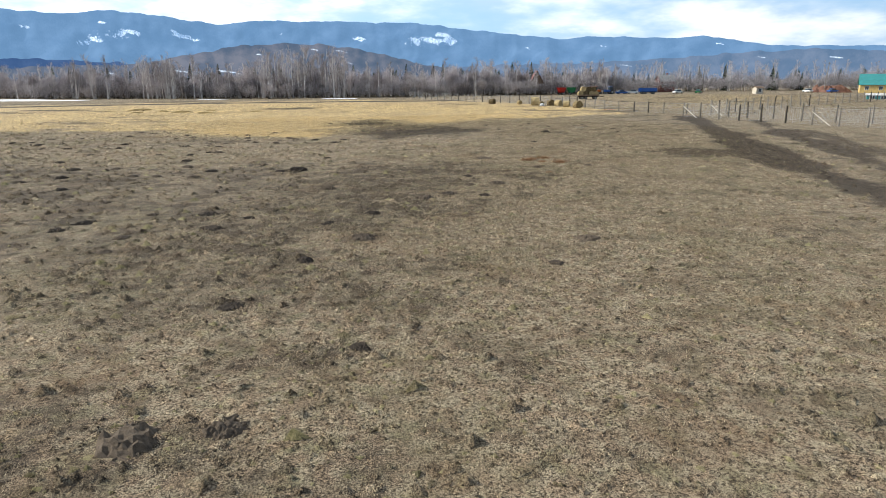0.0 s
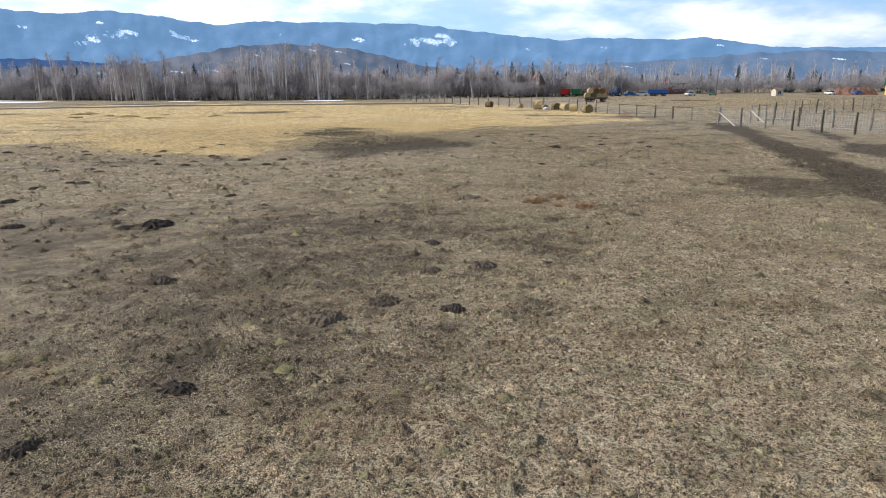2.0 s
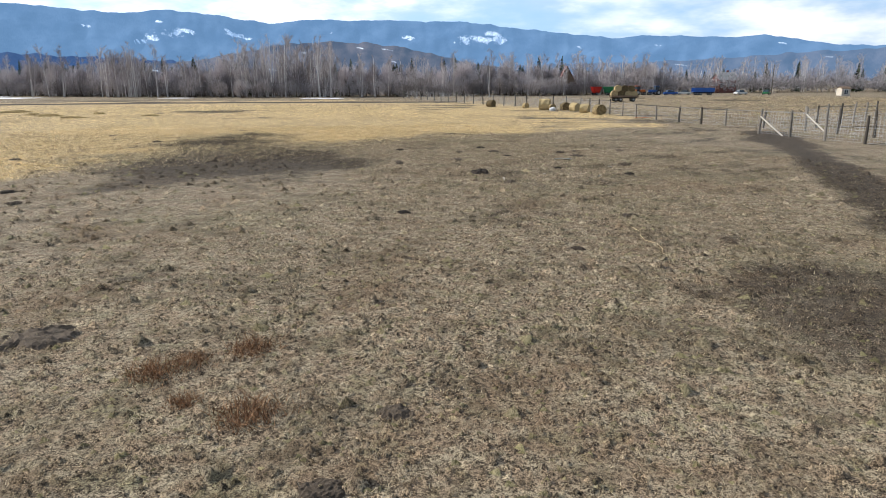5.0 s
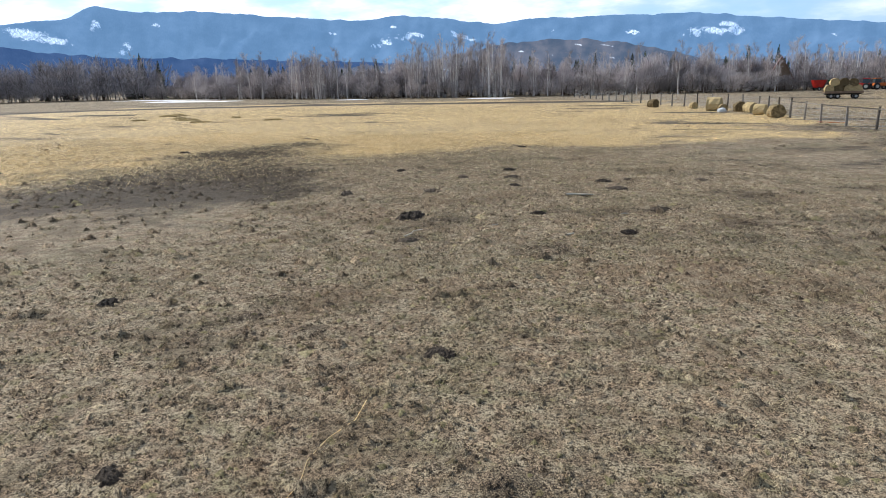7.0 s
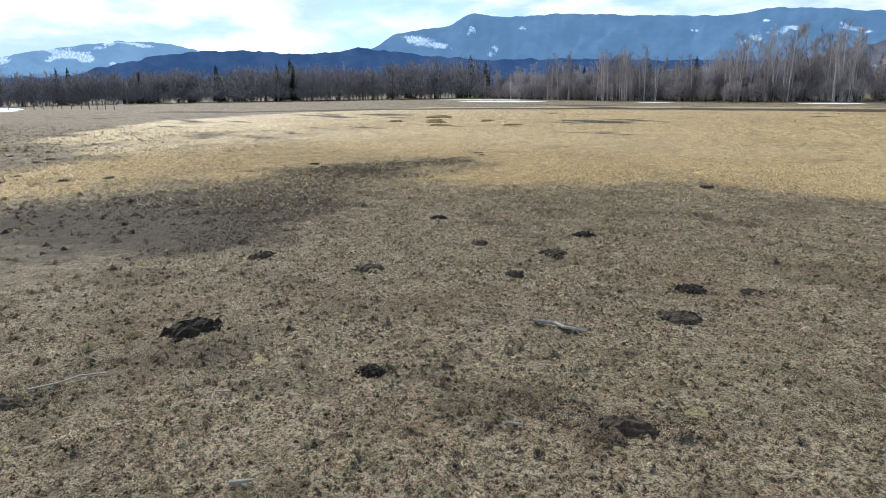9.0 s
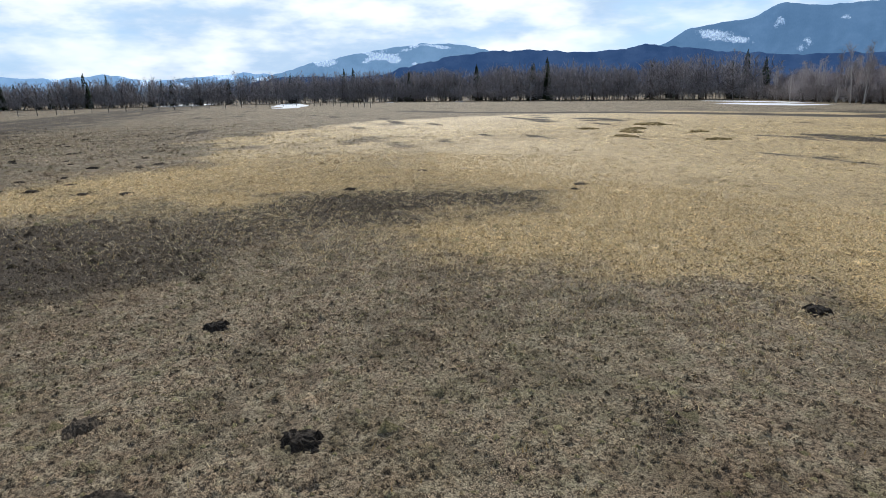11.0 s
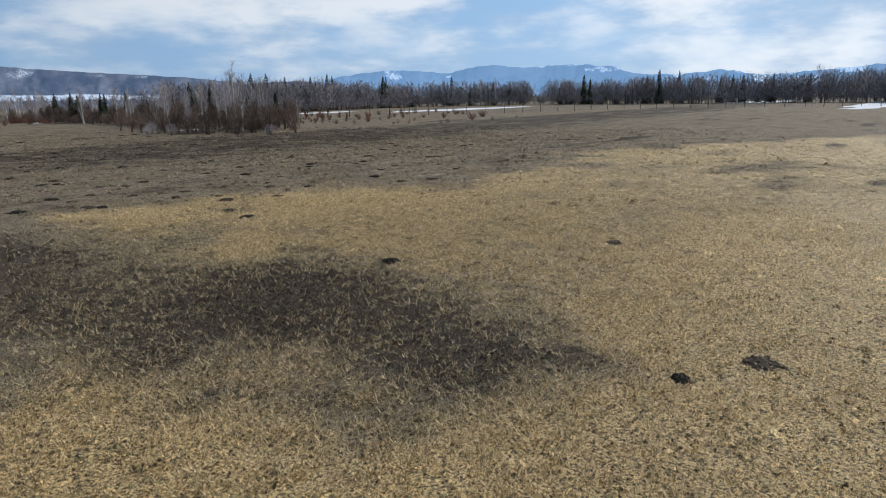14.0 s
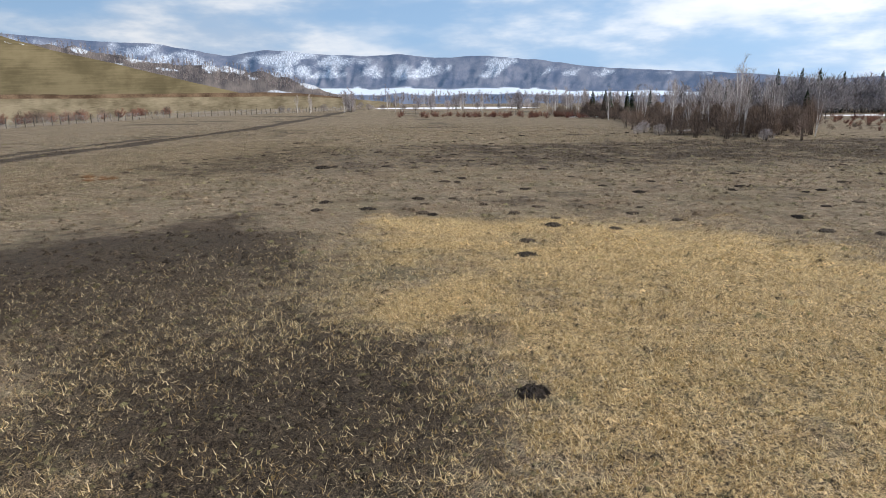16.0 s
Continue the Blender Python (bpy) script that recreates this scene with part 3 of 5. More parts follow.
hills("river_terrace", "low earth bank with a bare brown scarp", (-10, 108),
      [(178, 0.2), (181, 0.75), (184, 1.1), (187, 1.2), (195, 1.28), (200, 1.42), (206, 1.58), (230, 1.5), (262, 0.1)],
      [(b, r - 5) for b, r in FLAT_EDGE], [(b, r + 2) for b, r in FLAT_EDGE], range_material("earth_bank", (0.05, 0.033, 0.022), (0.17, 0.12, 0.08), grain_size=0.8), seed=33, rise=0.7, rough=0.06, gully=3, relief=0.5)
hills("river_flat", "pale dry grass of the river flat beyond the fence", (-10, 108),
      [(176, 0.2), (180, 0.6), (184, 0.85), (190, 0.9), (195, 1.0), (200, 1.15), (206, 1.3), (230, 1.2), (262, 0.1)],
      FLAT_FOOT, FLAT_EDGE, range_material("flat_grass", (0.13, 0.105, 0.065), (0.30, 0.25, 0.165), grain_size=1.0, weave=(0.25, 2.2, 1)), seed=37, rise=1.1, rough=0.05, gully=12)


# ---------------------------------------------------------------- trees
class Build:
    """Gathers tubes, ribbons and leaves into one mesh."""

    def __init__(self, seed):
        self.v, self.f, self.r = [], [], random.Random(seed)

    def tube(self, pts, radii, sides=5):
        base = len(self.v)
        for k, p in enumerate(pts):
            ahead = (pts[min(k + 1, len(pts) - 1)] - pts[max(k - 1, 0)]).normalized()
            u = ahead.orthogonal().normalized()
            w = ahead.cross(u)
            for n in range(sides):
                t = 2 * math.pi * n / sides
                self.v.append(p + (u * math.cos(t) + w * math.sin(t)) * radii[k])
        for k in range(len(pts) - 1):
            for n in range(sides):
                a, b = base + k * sides + n, base + k * sides + (n + 1) % sides
                self.f.append((a, b, b + sides, a + sides))
        self.f.append(tuple(base + (len(pts) - 1) * sides + n for n in range(sides)))

    def ribbon(self, a, b, width):
        ahead = b - a
        side = ahead.cross(Vector((self.r.uniform(-1, 1), self.r.uniform(-1, 1), self.r.uniform(-1, 1))))
        if side.length < 1e-6:
            return
        side = side.normalized() * width / 2
        n = len(self.v)
        self.v += [a - side, a + side, b]
        self.f.append((n, n + 1, n + 2))

    def mesh(self, name, mat):
        return mesh_from(name, [tuple(p) for p in self.v], self.f, mat)


def aim(r, up):
    t = r.uniform(0, 2 * math.pi)
    return Vector((math.cos(t) * math.cos(up), math.sin(t) * math.cos(up), math.sin(up)))


def birch_meshes(seed, h, spread_=1.0, bare=0.3, mat=None, many=15, fat=1.25):
    wood, twigs = Build(seed), Build(seed + 500)
    r = wood.r
    stems = r.choice((1, 1, 2, 3))
    for s in range(stems):
        lean = Vector((r.uniform(-0.06, 0.06), r.uniform(-0.06, 0.06), 0)) * (1 + s)
        pts, n = [Vector((s * 0.25, r.uniform(-0.2, 0.2) * s, -0.1))], 8
        tall = h * (1 - 0.13 * s)
        for k in range(1, n + 1):
            pts.append(pts[-1] + (Vector((0, 0, 1)) + lean + Vector((r.uniform(-0.035, 0.035), r.uniform(-0.035, 0.035), 0))) * tall / n)
        thick = 0.0098 * tall
        wood.tube(pts, [thick * (1 - 0.82 * k / n) * (1.25 if k == 0 else 1) for k in range(n + 1)], 6)
        limbs = int(22 / stems ** 0.7)
        for b in range(limbs):
            u = bare + (0.98 - bare) * (b + r.random()) / limbs
            k = min(int(u * n), n - 1)
            base = pts[k].lerp(pts[k + 1], u * n - k)
            way = aim(r, r.uniform(0.75, 1.2))
            long = tall * spread_ * (0.26 * (1 - u) + 0.085) * r.uniform(0.7, 1.15)
            mid, end = base + way * long * 0.55, base + (way + Vector((0, 0, 0.25))).normalized() * long
            rad = thick * 0.30 * (1.15 - u)
            wood.tube([base, mid, end], [rad, rad * 0.6, rad * 0.2], 3)
            for t in range(many):
                q = r.uniform(0.2, 1.0)
                p = base.lerp(mid, q / 0.55) if q < 0.55 else mid.lerp(end, (q - 0.55) / 0.45)
                d = (way * 0.8 + aim(r, r.uniform(-0.35, 1.2)) * 0.8).normalized()
                tl = r.uniform(0.6, 1.5) * h / 12
                e = p + d * tl
                twigs.ribbon(p, e, 0.030 * fat * h / 12)
                twigs.ribbon(p.lerp(e, 0.4), p.lerp(e, 0.4) + (d + aim(r, r.uniform(-0.8, 0.8)) * 0.8).normalized() * tl * 0.75, 0.024 * fat * h / 12)
    return wood.mesh("trunk", mat or MAT_BARK), twigs.mesh("crown", MAT_TWIG)


def conifer_meshes(seed, h):
    wood, leaf = Build(seed), Build(seed + 700)
    r = leaf.r
    wood.tube([Vector((0, 0, -0.1)), Vector((0.02, 0, h * 0.5)), Vector((0, 0, h * 0.98))], [h * 0.014, h * 0.009, h * 0.002], 6)
    z, fat = h * 0.08, r.uniform(0.20, 0.28)
    while z < h * 0.985:
        u = z / h
        reach = h * fat * (1 - u) ** 0.85 * (0.75 + 0.25 * min(1, u * 6)) + 0.12
        for b in range(int(9 + 5 * (1 - u))):
            t = r.uniform(0, 6.283)
            long = reach * r.uniform(0.65, 1.1)
            drop = -0.25 - 0.25 * (1 - u)
            out = Vector((math.cos(t), math.sin(t), drop)) * long
            a = Vector((0, 0, z + r.uniform(-0.1, 0.1)))
            side = Vector((-math.sin(t), math.cos(t), 0)) * long * 0.24
            n = len(leaf.v)
            leaf.v += [a, a + out * 0.6 + side + Vector((0, 0, 0.02 * h)), a + out + Vector((0, 0, 0.02 * h)), a + out * 0.6 - side - Vector((0, 0, 0.015 * h))]
            leaf.f.append((n, n + 1, n + 2, n + 3))
        z += h * 0.036 * r.uniform(0.8, 1.2)
    return wood.mesh("trunk", MAT_DARKBARK), leaf.mesh("crown", MAT_NEEDLE)


def bush_meshes(seed, h, mat, stems=15, many=28, fat=1.9, low=0.55):
    wood, twigs = Build(seed), Build(seed + 900)
    r = wood.r
    for s in range(stems):
        way = aim(r, r.uniform(low, 1.45))
        base = Vector((r.uniform(-0.1, 0.1), r.uniform(-0.1, 0.1), -0.05)) * h
        long = h * r.uniform(0.65, 1.02)
        mid, end = base + way * long * 0.5, base + (way + Vector((0, 0, 0.25))).normalized() * long
        wood.tube([base, mid, end], [0.014 * h, 0.009 * h, 0.003 * h], 4)
        for t in range(many):
            q = r.uniform(0.12, 1.0)
            p = base.lerp(mid, q * 2) if q < 0.5 else mid.lerp(end, q * 2 - 1)
            d = (way * 0.7 + aim(r, r.uniform(-0.1, 1.1))).normalized()
            tl = r.uniform(0.14, 0.36) * h
            twigs.ribbon(p, p + d * tl, 0.0088 * fat * h)
    return wood.mesh("stem", MAT_DARKBARK), twigs.mesh("crown", mat)


def dome_meshes(seed, h, wide, mat, stems=6, count=260, width=0.055, low=0.08):
    """A bare round-headed bush or tree: a few stems and a loose dome of twigs with an uneven outline."""
    wood, twigs = Build(seed), Build(seed + 900)
    r = wood.r
    for s in range(stems):
        way = aim(r, r.uniform(0.7, 1.4))
        end = Vector((way.x * wide * 0.42, way.y * wide * 0.42, h * r.uniform(0.65, 0.95)))
        base = Vector((r.uniform(-0.06, 0.06), r.uniform(-0.06, 0.06), -0.02)) * h
        mid = base.lerp(end, 0.5) + Vector((0, 0, h * 0.08))
        wood.tube([base, mid, end], [0.011 * h, 0.007 * h, 0.002 * h], 3)
    lobes = [(aim(r, r.uniform(-0.2, 1.3)), r.uniform(0.78, 1.12)) for k in range(9)]
    for t in range(count):
        d = aim(r, math.asin(r.uniform(-0.9, 1.0)))
        swell = max(lobes, key=lambda q: q[0].dot(d))[1]
        q = r.random() ** 0.42 * swell
        p = Vector((d.x * wide / 2 * q, d.y * wide / 2 * q, h * (0.5 + low / 2) + d.z * h * (0.5 - low / 2) * min(q, 1.08)))
        out = (Vector((d.x, d.y, d.z * 0.5 + 0.75)) + aim(r, r.uniform(-0.7, 0.9)) * 0.75).normalized()
        twigs.ribbon(p - out * h * 0.05, p + out * h * r.uniform(0.05, 0.15), width * r.uniform(0.6, 1.3))
    return wood.mesh("stem", MAT_DARKBARK), twigs.mesh("crown", mat)


def tree(name, label, category, meshes, names=("trunk", "crown"), group=""):
    top = tagged(new(name), label, category, group)
    for n, me in zip(names, meshes):
        ob = new(n, me)
        ob.parent = top
    return top


BIRCHES = [birch_meshes(40 + k, 12.0, (0.9, 1.1, 1.25, 1.0, 1.15, 0.8)[k], (0.25, 0.3, 0.28, 0.38, 0.22, 0.42)[k]) for k in range(6)]
ASPENS = [dome_meshes(60 + k, (8.5, 7.5, 9.5, 8.0)[k], (5.2, 5.8, 4.8, 6.4)[k], MAT_ALDER, 5, 1000, 0.085, 0.03) for k in range(4)]
BROWNS = [dome_meshes(70 + k, (7.0, 6.0, 8.0)[k], (4.6, 4.8, 4.4)[k], MAT_BROWN, 7, 1000, 0.055, 0.02) for k in range(3)]
SHRUBS = [dome_meshes(76 + k, 2.6, 3.0, MAT_BROWN, 6, 420, 0.045, 0.0) for k in range(3)]
CONIFERS = [conifer_meshes(80 + k, (9.0, 11.0, 10.0)[k]) for k in range(3)]
WILLOWS = [dome_meshes(100 + k, 4.4, (4.4, 5.2, 4.0, 5.6)[k], MAT_BUSH, 6, 700, 0.085, 0.0) for k in range(4)]
REDS = [bush_meshes(120 + k, 2.6, MAT_REDBUSH, 13, 40, 1.9) for k in range(3)]
FAR = {"birch": [birch_meshes(140 + k, 12.0, 1.4, 0.2, None, 8, 2.0) for k in range(2)], "aspen": [dome_meshes(150 + k, 9.5, 6.0, MAT_FARTWIG, 2, 270, 0.165, 0.0) for k in range(3)],
       "conifer": CONIFERS[:2], "willow": [dome_meshes(160 + k, 5.0, 6.0, MAT_FARTWIG, 1, 190, 0.15, 0.0) for k in range(3)]}
KINDS = {
    "birch": ("birch_tree", "tall bare birch with a white trunk", "tree", BIRCHES, ("trunk", "crown"), "trees of the forest edge"),
    "brown": ("bare_tree", "leafless dark brown tree in the clump", "tree", BROWNS, ("trunk", "crown"), "trees of the clump"),
    "shrub": ("brown_shrub", "low dense shrub of bare dark brown twigs", "bush", SHRUBS, ("stem", "crown"), "shrubs of the clump"),
    "aspen": ("alder_tree", "leafless grey round-headed alder at the wood's edge", "tree", ASPENS, ("trunk", "crown"), "trees of the forest edge"),
    "conifer": ("conifer_tree", "dark green conifer among bare birches", "tree", CONIFERS, ("trunk", "crown"), "conifers of the forest edge"),
    "willow": ("willow_bush", "leafless brown willow bush at the wood's edge", "bush", WILLOWS, ("stem", "crown"), "bushes of the forest edge"),
    "red": ("red_bush", "low bush with reddish bare twigs", "bush", REDS, ("stem", "crown"), "red bushes by the snow"),
}
MASTERS = {}
rnd = random.Random(7)


def z_at(x, y):
    return float(ground_height(np.array([x]), np.array([y]))[0])


def plant(kind, x, y, scale):
    name, label, category, variants, names, group = KINDS[kind]
    k = rnd.randrange(len(variants))
    m = pose(x, y, z_at(x, y) - 0.05, 0, 0, rnd.uniform(0, 360)) @ Matrix.Diagonal((scale * rnd.uniform(0.9, 1.1), scale * rnd.uniform(0.9, 1.1), scale, 1))
    if (kind, k) not in MASTERS:
        ob = MASTERS[kind, k] = tree(name, label, category, variants[k], names, group)
    else:
        src = MASTERS[kind, k]
        ob = src.copy()
        scene.collection.objects.link(ob)
        for c in src.children:
            d = c.copy()
            scene.collection.objects.link(d)
            d.parent = ob
    ob.matrix_basis = m
    return ob


def along(line, step, jitter, depth):
    """Places along a line, set back to its left by up to depth."""
    out = []
    for (ax, ay), (bx, by) in zip(line[:-1], line[1:]):
        long = math.hypot(bx - ax, by - ay)
        nx, ny = -(by - ay) / long, (bx - ax) / long
        for k in range(max(1, int(long / step))):
            u = (k + rnd.random()) / max(1, int(long / step))
            back = depth[0] + (depth[1] - depth[0]) * rnd.random()
            out.append((ax + (bx - ax) * u + nx * back + rnd.uniform(-jitter, jitter), ay + (by - ay) * u + ny * back + rnd.uniform(-jitter, jitter), back))
    return out


# the wood's edge north and north-west of the field
EDGE = [(-190, 250), (-150, 238), (-112, 228), (-70, 222), (-20, 229), (20, 240), (72, 273)]
for x, y, back in along(EDGE, 1.45, 1.0, (-1, 8)):
    plant("willow", x, y, rnd.uniform(0.75, 1.35))
for x, y, back in along(EDGE, 1.4, 1.0, (6, 20)):
    plant("aspen", x, y, rnd.uniform(0.85, 1.2) * (0.85 + 0.3 * fbm(np.array([x * 0.06]), np.array([5.1]), 2, 79)[0]))
for x, y, back in along(EDGE, 1.6, 1.5, (1, 20)):
    n = fbm(np.array([x * 0.05]), np.array([3.3]), 2, 77)[0]
    plant("birch", x, y, rnd.uniform(0.68, 1.05) * (0.8 + 0.4 * n))
for x, y, back in along(EDGE, 2.2, 2.0, (18, 34)):
    n = fbm(np.array([x * 0.04]), np.array([8.3]), 2, 78)[0]
    if n > 0.4:
        plant("conifer", x, y, rnd.uniform(0.7, 1.12))
# the tall grove, and single tall trees
for k in range(24):
    x, y = rnd.uniform(-66, -38), rnd.uniform(226, 236)
    plant("birch", x, y, rnd.uniform(1.05, 1.35))
for x, y, s in ((-86, 224, 1.15), (-94, 226, 1.2), (-118, 229, 1.2), (-124, 231, 1.15), (-36, 226, 1.2), (-131, 233, 1.1), (8, 233, 1.05), (-104, 226, 1.1)):
    plant("birch", x, y, s)
for k in range(12):
    plant("birch", rnd.uniform(-110, -92), rnd.uniform(227, 234), rnd.uniform(0.95, 1.2))
# the clump in the south-west
CLUMP = [(-79, -124), (-84, -97), (-84.5, -68), (-74.5, -30), (-65.5, 2), (-69.5, 15)]
for x, y, back in along(CLUMP, 1.2, 1.0, (-1, 6)):
    plant("shrub", x, y, rnd.uniform(0.55, 1.25))
for x, y, back in along(CLUMP, 0.62, 1.5, (3, 24)):
    plant("birch" if rnd.random() < 0.2 else "brown", x, y, rnd.uniform(0.5, 0.72) if back < 9 else rnd.uniform(0.58, 0.8))
for x, y, s in ((-74.5, 15, 0.75), (-72, 13, 0.55), (-76.5, 11, 0.6), (-70.5, 8, 0.5), (-66, 3, 0.5), (-67, -3, 0.6), (-68, -8, 0.55)):
    plant("brown", x, y, s)
for x, y, s in ((-64, 12, 0.5), (-66, 17, 0.6), (-71, 19, 0.55), (-61, 6, 0.4), (-62, -2, 0.45), (-64, -9, 0.5), (-66, -16, 0.5), (-75, 21, 0.5), (-69, 22, 0.35), (-68, -24, 0.5), (-60, 0, 0.3)):
    plant("willow" if s < 0.46 else "brown", x, y, s * 1.2)
for x, y, s in ((-90, -104, 0.85), (-92, -98, 0.95), (-94, -82, 0.8), (-90, -76, 0.9), (-95, -72, 0.75), (-108, -24, 0.75), (-92, -94, 0.8), (-104, -30, 0.7)):
    plant("conifer", x, y, s)
for x, y, s in ((-77, 2, 1.02), (-78.5, 0, 0.9), (-75.5, -5, 0.7), (-80.5, -32, 0.75), (-76, 5, 0.85), (-79, 8, 0.7), (-82, -46, 0.75), (-86, -60, 0.75), (-76, -20, 0.75), (-74, -16, 0.7), (-84, -74, 0.75), (-79, -26, 0.8)):
    plant("birch", x, y, s)
for k in range(40):
    plant("shrub", rnd.uniform(-150, -92), rnd.uniform(-35, 25), rnd.uniform(0.2, 0.45))
# bushes and trees by the river in the south
for k in range(120):
    u = rnd.random()
    plant("red", -30 - 75 * u + rnd.uniform(-6, 6), -118 + 24 * u + rnd.uniform(-16, 16), rnd.uniform(0.35, 0.9))
for k in range(30):
    plant("red", rnd.uniform(-150, -105), rnd.uniform(-75, 0), rnd.uniform(0.4, 0.8))
for k in range(40):
    az, far = radians(rnd.uniform(124, 146)), rnd.uniform(150, 265)
    plant("red", -10 - math.sin(az) * far, 108 + math.cos(az) * far, rnd.uniform(0.4, 0.85))
for k in range(26):
    x = rnd.uniform(-95, 20)
    plant(rnd.choice(("birch", "birch", "aspen", "willow", "willow")), x, -215 - 0.3 * abs(x) + rnd.uniform(-40, 40), rnd.uniform(0.45, 0.95))
for k in range(9):
    plant("birch", rnd.uniform(-108, -86), rnd.uniform(-170, -140), rnd.uniform(0.6, 0.85))
for k in range(46):
    az, far = radians(rnd.uniform(156, 181)), rnd.uniform(330, 470)
    plant(rnd.choice(("birch", "aspen", "aspen", "aspen", "willow", "willow", "willow")), -10 - math.sin(az) * far, 108 + math.cos(az) * far, rnd.uniform(0.6, 1.15))


# the far woods in the west, too many to count
def far_woods():
    base = 0
    packs = []
    for kind in ("birch", "aspen", "conifer", "willow"):
        for pair in FAR[kind]:
            for me in pair:
                co = np.empty(len(me.vertices) * 3, np.float32)
                me.vertices.foreach_get("co", co)
                packs.append((kind, id(pair), co.reshape(-1, 3), [tuple(p.vertices) for p in me.polygons], me.materials[0]))
    groups = {}
    for kind, key, co, faces, mat in packs:
        groups.setdefault((kind, key), []).append((co, faces, mat))
    mats, verts, polys, slots = [], [], [], []
    west = [(-150, -160), (-180, -112), (-245, -122), (-300, -125), (-345, -80), (-345, -10), (-365, 60), (-345, 130), (-300, 175), (-250, 205), (-215, 232), (-188, 250)]
    spots = [(x, y, rnd.choice(("birch", "aspen", "aspen", "aspen", "aspen", "aspen", "aspen", "aspen", "aspen", "birch", "birch", "aspen", "aspen", "conifer")), rnd.uniform(1.05, 1.6)) for x, y, b in along(west, 0.72, 3, (0, 24))]
    spots += [(x, y, "willow", rnd.uniform(0.9, 1.6)) for x, y, b in along(west, 1.2, 2, (-4, 10))]
    east = [(68, 271), (110, 290), (170, 300), (235, 296), (300, 280)]
    spots += [(x, y, rnd.choice(("birch", "birch", "birch", "birch", "aspen", "aspen", "aspen", "aspen", "willow", "willow", "willow", "conifer")), rnd.uniform(0.75, 1.05)) for x, y, b in along(east, 0.8, 2, (5, 26))]
    spots += [(x, y, "willow", rnd.uniform(1.0, 1.5)) for x, y, b in along(east, 1.2, 1.5, (-1, 9))]
    for x, y, kind, s in spots:
        if x < 0:
            s *= (1.15 if y > 60 else 1.05 if y > -20 else 1.0) * (0.75 if kind == "birch" else 1)
        choice = rnd.choice([g for g in groups if g[0] == kind])
        t = rnd.uniform(0, 6.28)
        rot = np.array([[math.cos(t), -math.sin(t), 0], [math.sin(t), math.cos(t), 0], [0, 0, 1]], np.float32) * s
        for co, faces, mat in groups[choice]:
            if mat not in mats:
                mats.append(mat)
            verts.append(co @ rot.T + np.array([x, y, 0], np.float32))
            polys += [tuple(i + base for i in p) for p in faces]
            slots += [mats.index(mat)] * len(faces)
            base += len(co)
    me = mesh_from("far_woods", np.concatenate(verts), polys, None)
    for mat in mats:
        me.materials.append(mat)
    me.polygons.foreach_set("material_index", slots)
    return tagged(new("far_woods", me), "bare mixed wood of birch and alder beyond the field", "woods", kind="stuff")


far_woods()

# scrub and woods on the slopes in the south
for k in range(90):
    u = rnd.random()
    az, far = radians(194 + 13 * u), np.interp(194 + 13 * u, [194, 200, 207], [315, 238, 190]) + rnd.uniform(-8, 6)
    plant(rnd.choice(("red", "shrub", "shrub")), -10 - math.sin(az) * far, 108 + math.cos(az) * far, rnd.uniform(0.6, 1.45))


def slope_woods():
    """Bare trees on the far wooded hill and below the white meadow, each a trunk with a sparse crown."""
    b = Build(404)
    for k in range(520):
        az, s = radians(rnd.uniform(184, 206)), rnd.uniform(0.55, 1.0)
        el = np.interp(math.degrees(az), [182, 186.6, 191, 196, 200, 203.6, 210], [0.8, 2.3, 2.9, 3.1, 4.0, 4.3, 5.2]) * s
        R = 700 + 600 * s
        p = Vector((-10 - math.sin(az) * R, 108 + math.cos(az) * R, R * math.tan(radians(el)) - 1.5))
        h = rnd.uniform(9, 15)
        b.ribbon(p, p + Vector((0, 0, h)), 0.6)
        for t in range(26):
            q = p + Vector((0, 0, h * rnd.uniform(0.3, 0.95)))
            b.ribbon(q, q + aim(b.r, b.r.uniform(0.4, 1.2)) * h * 0.3, 0.36)
    for k in range(430):
        az, R = radians(rnd.uniform(147, 183)), rnd.uniform(720, 1230)
        el = np.interp(math.degrees(az), [147, 155.4, 164.5, 176.2, 187], [1.8, 2.32, 3.25, 3.78, 4.05]) * 0.29 * (R - 700) / 2300 / 0.45
        p = Vector((-10 - math.sin(az) * R, 108 + math.cos(az) * R, R * math.tan(radians(el)) - 1.0))
        h = rnd.uniform(5, 11)
        b.ribbon(p, p + Vector((0, 0, h)), 0.6)
        for t in range(22):
            q = p + Vector((0, 0, h * rnd.uniform(0.1, 0.9)))
            b.ribbon(q, q + aim(b.r, b.r.uniform(0.0, 1.2)) * h * 0.4, 0.5)
    return tagged(new("hill_woods", b.mesh("hill_woods", MAT_TWIG)), "bare grey trees scattered over the far hill", "woods", kind="stuff")


slope_woods()


# ---------------------------------------------------------------- fences, bales, yard
def part(name, bm, mat, parent, label=""):
    me = bpy.data.meshes.new(name)
    bm.to_mesh(me)
    bm.free()
    if mat:
        me.materials.append(mat)
    ob = new(name, me)
    ob.parent = parent
    if label:
        tagged(ob, label)
    return ob


def box(bm, cx, cy, cz, sx, sy, sz, m=None, bevel=0.0):
    made = bmesh.ops.create_cube(bm, size=1.0, matrix=(m or Matrix()) @ Matrix.Translation((cx, cy, cz)) @ Matrix.Diagonal((sx, sy, sz, 1)))
    if bevel:
        edges = list({e for v in made["verts"] for e in v.link_edges})
        bmesh.ops.bevel(bm, geom=edges, offset=bevel, segments=2, affect="EDGES")
    return made


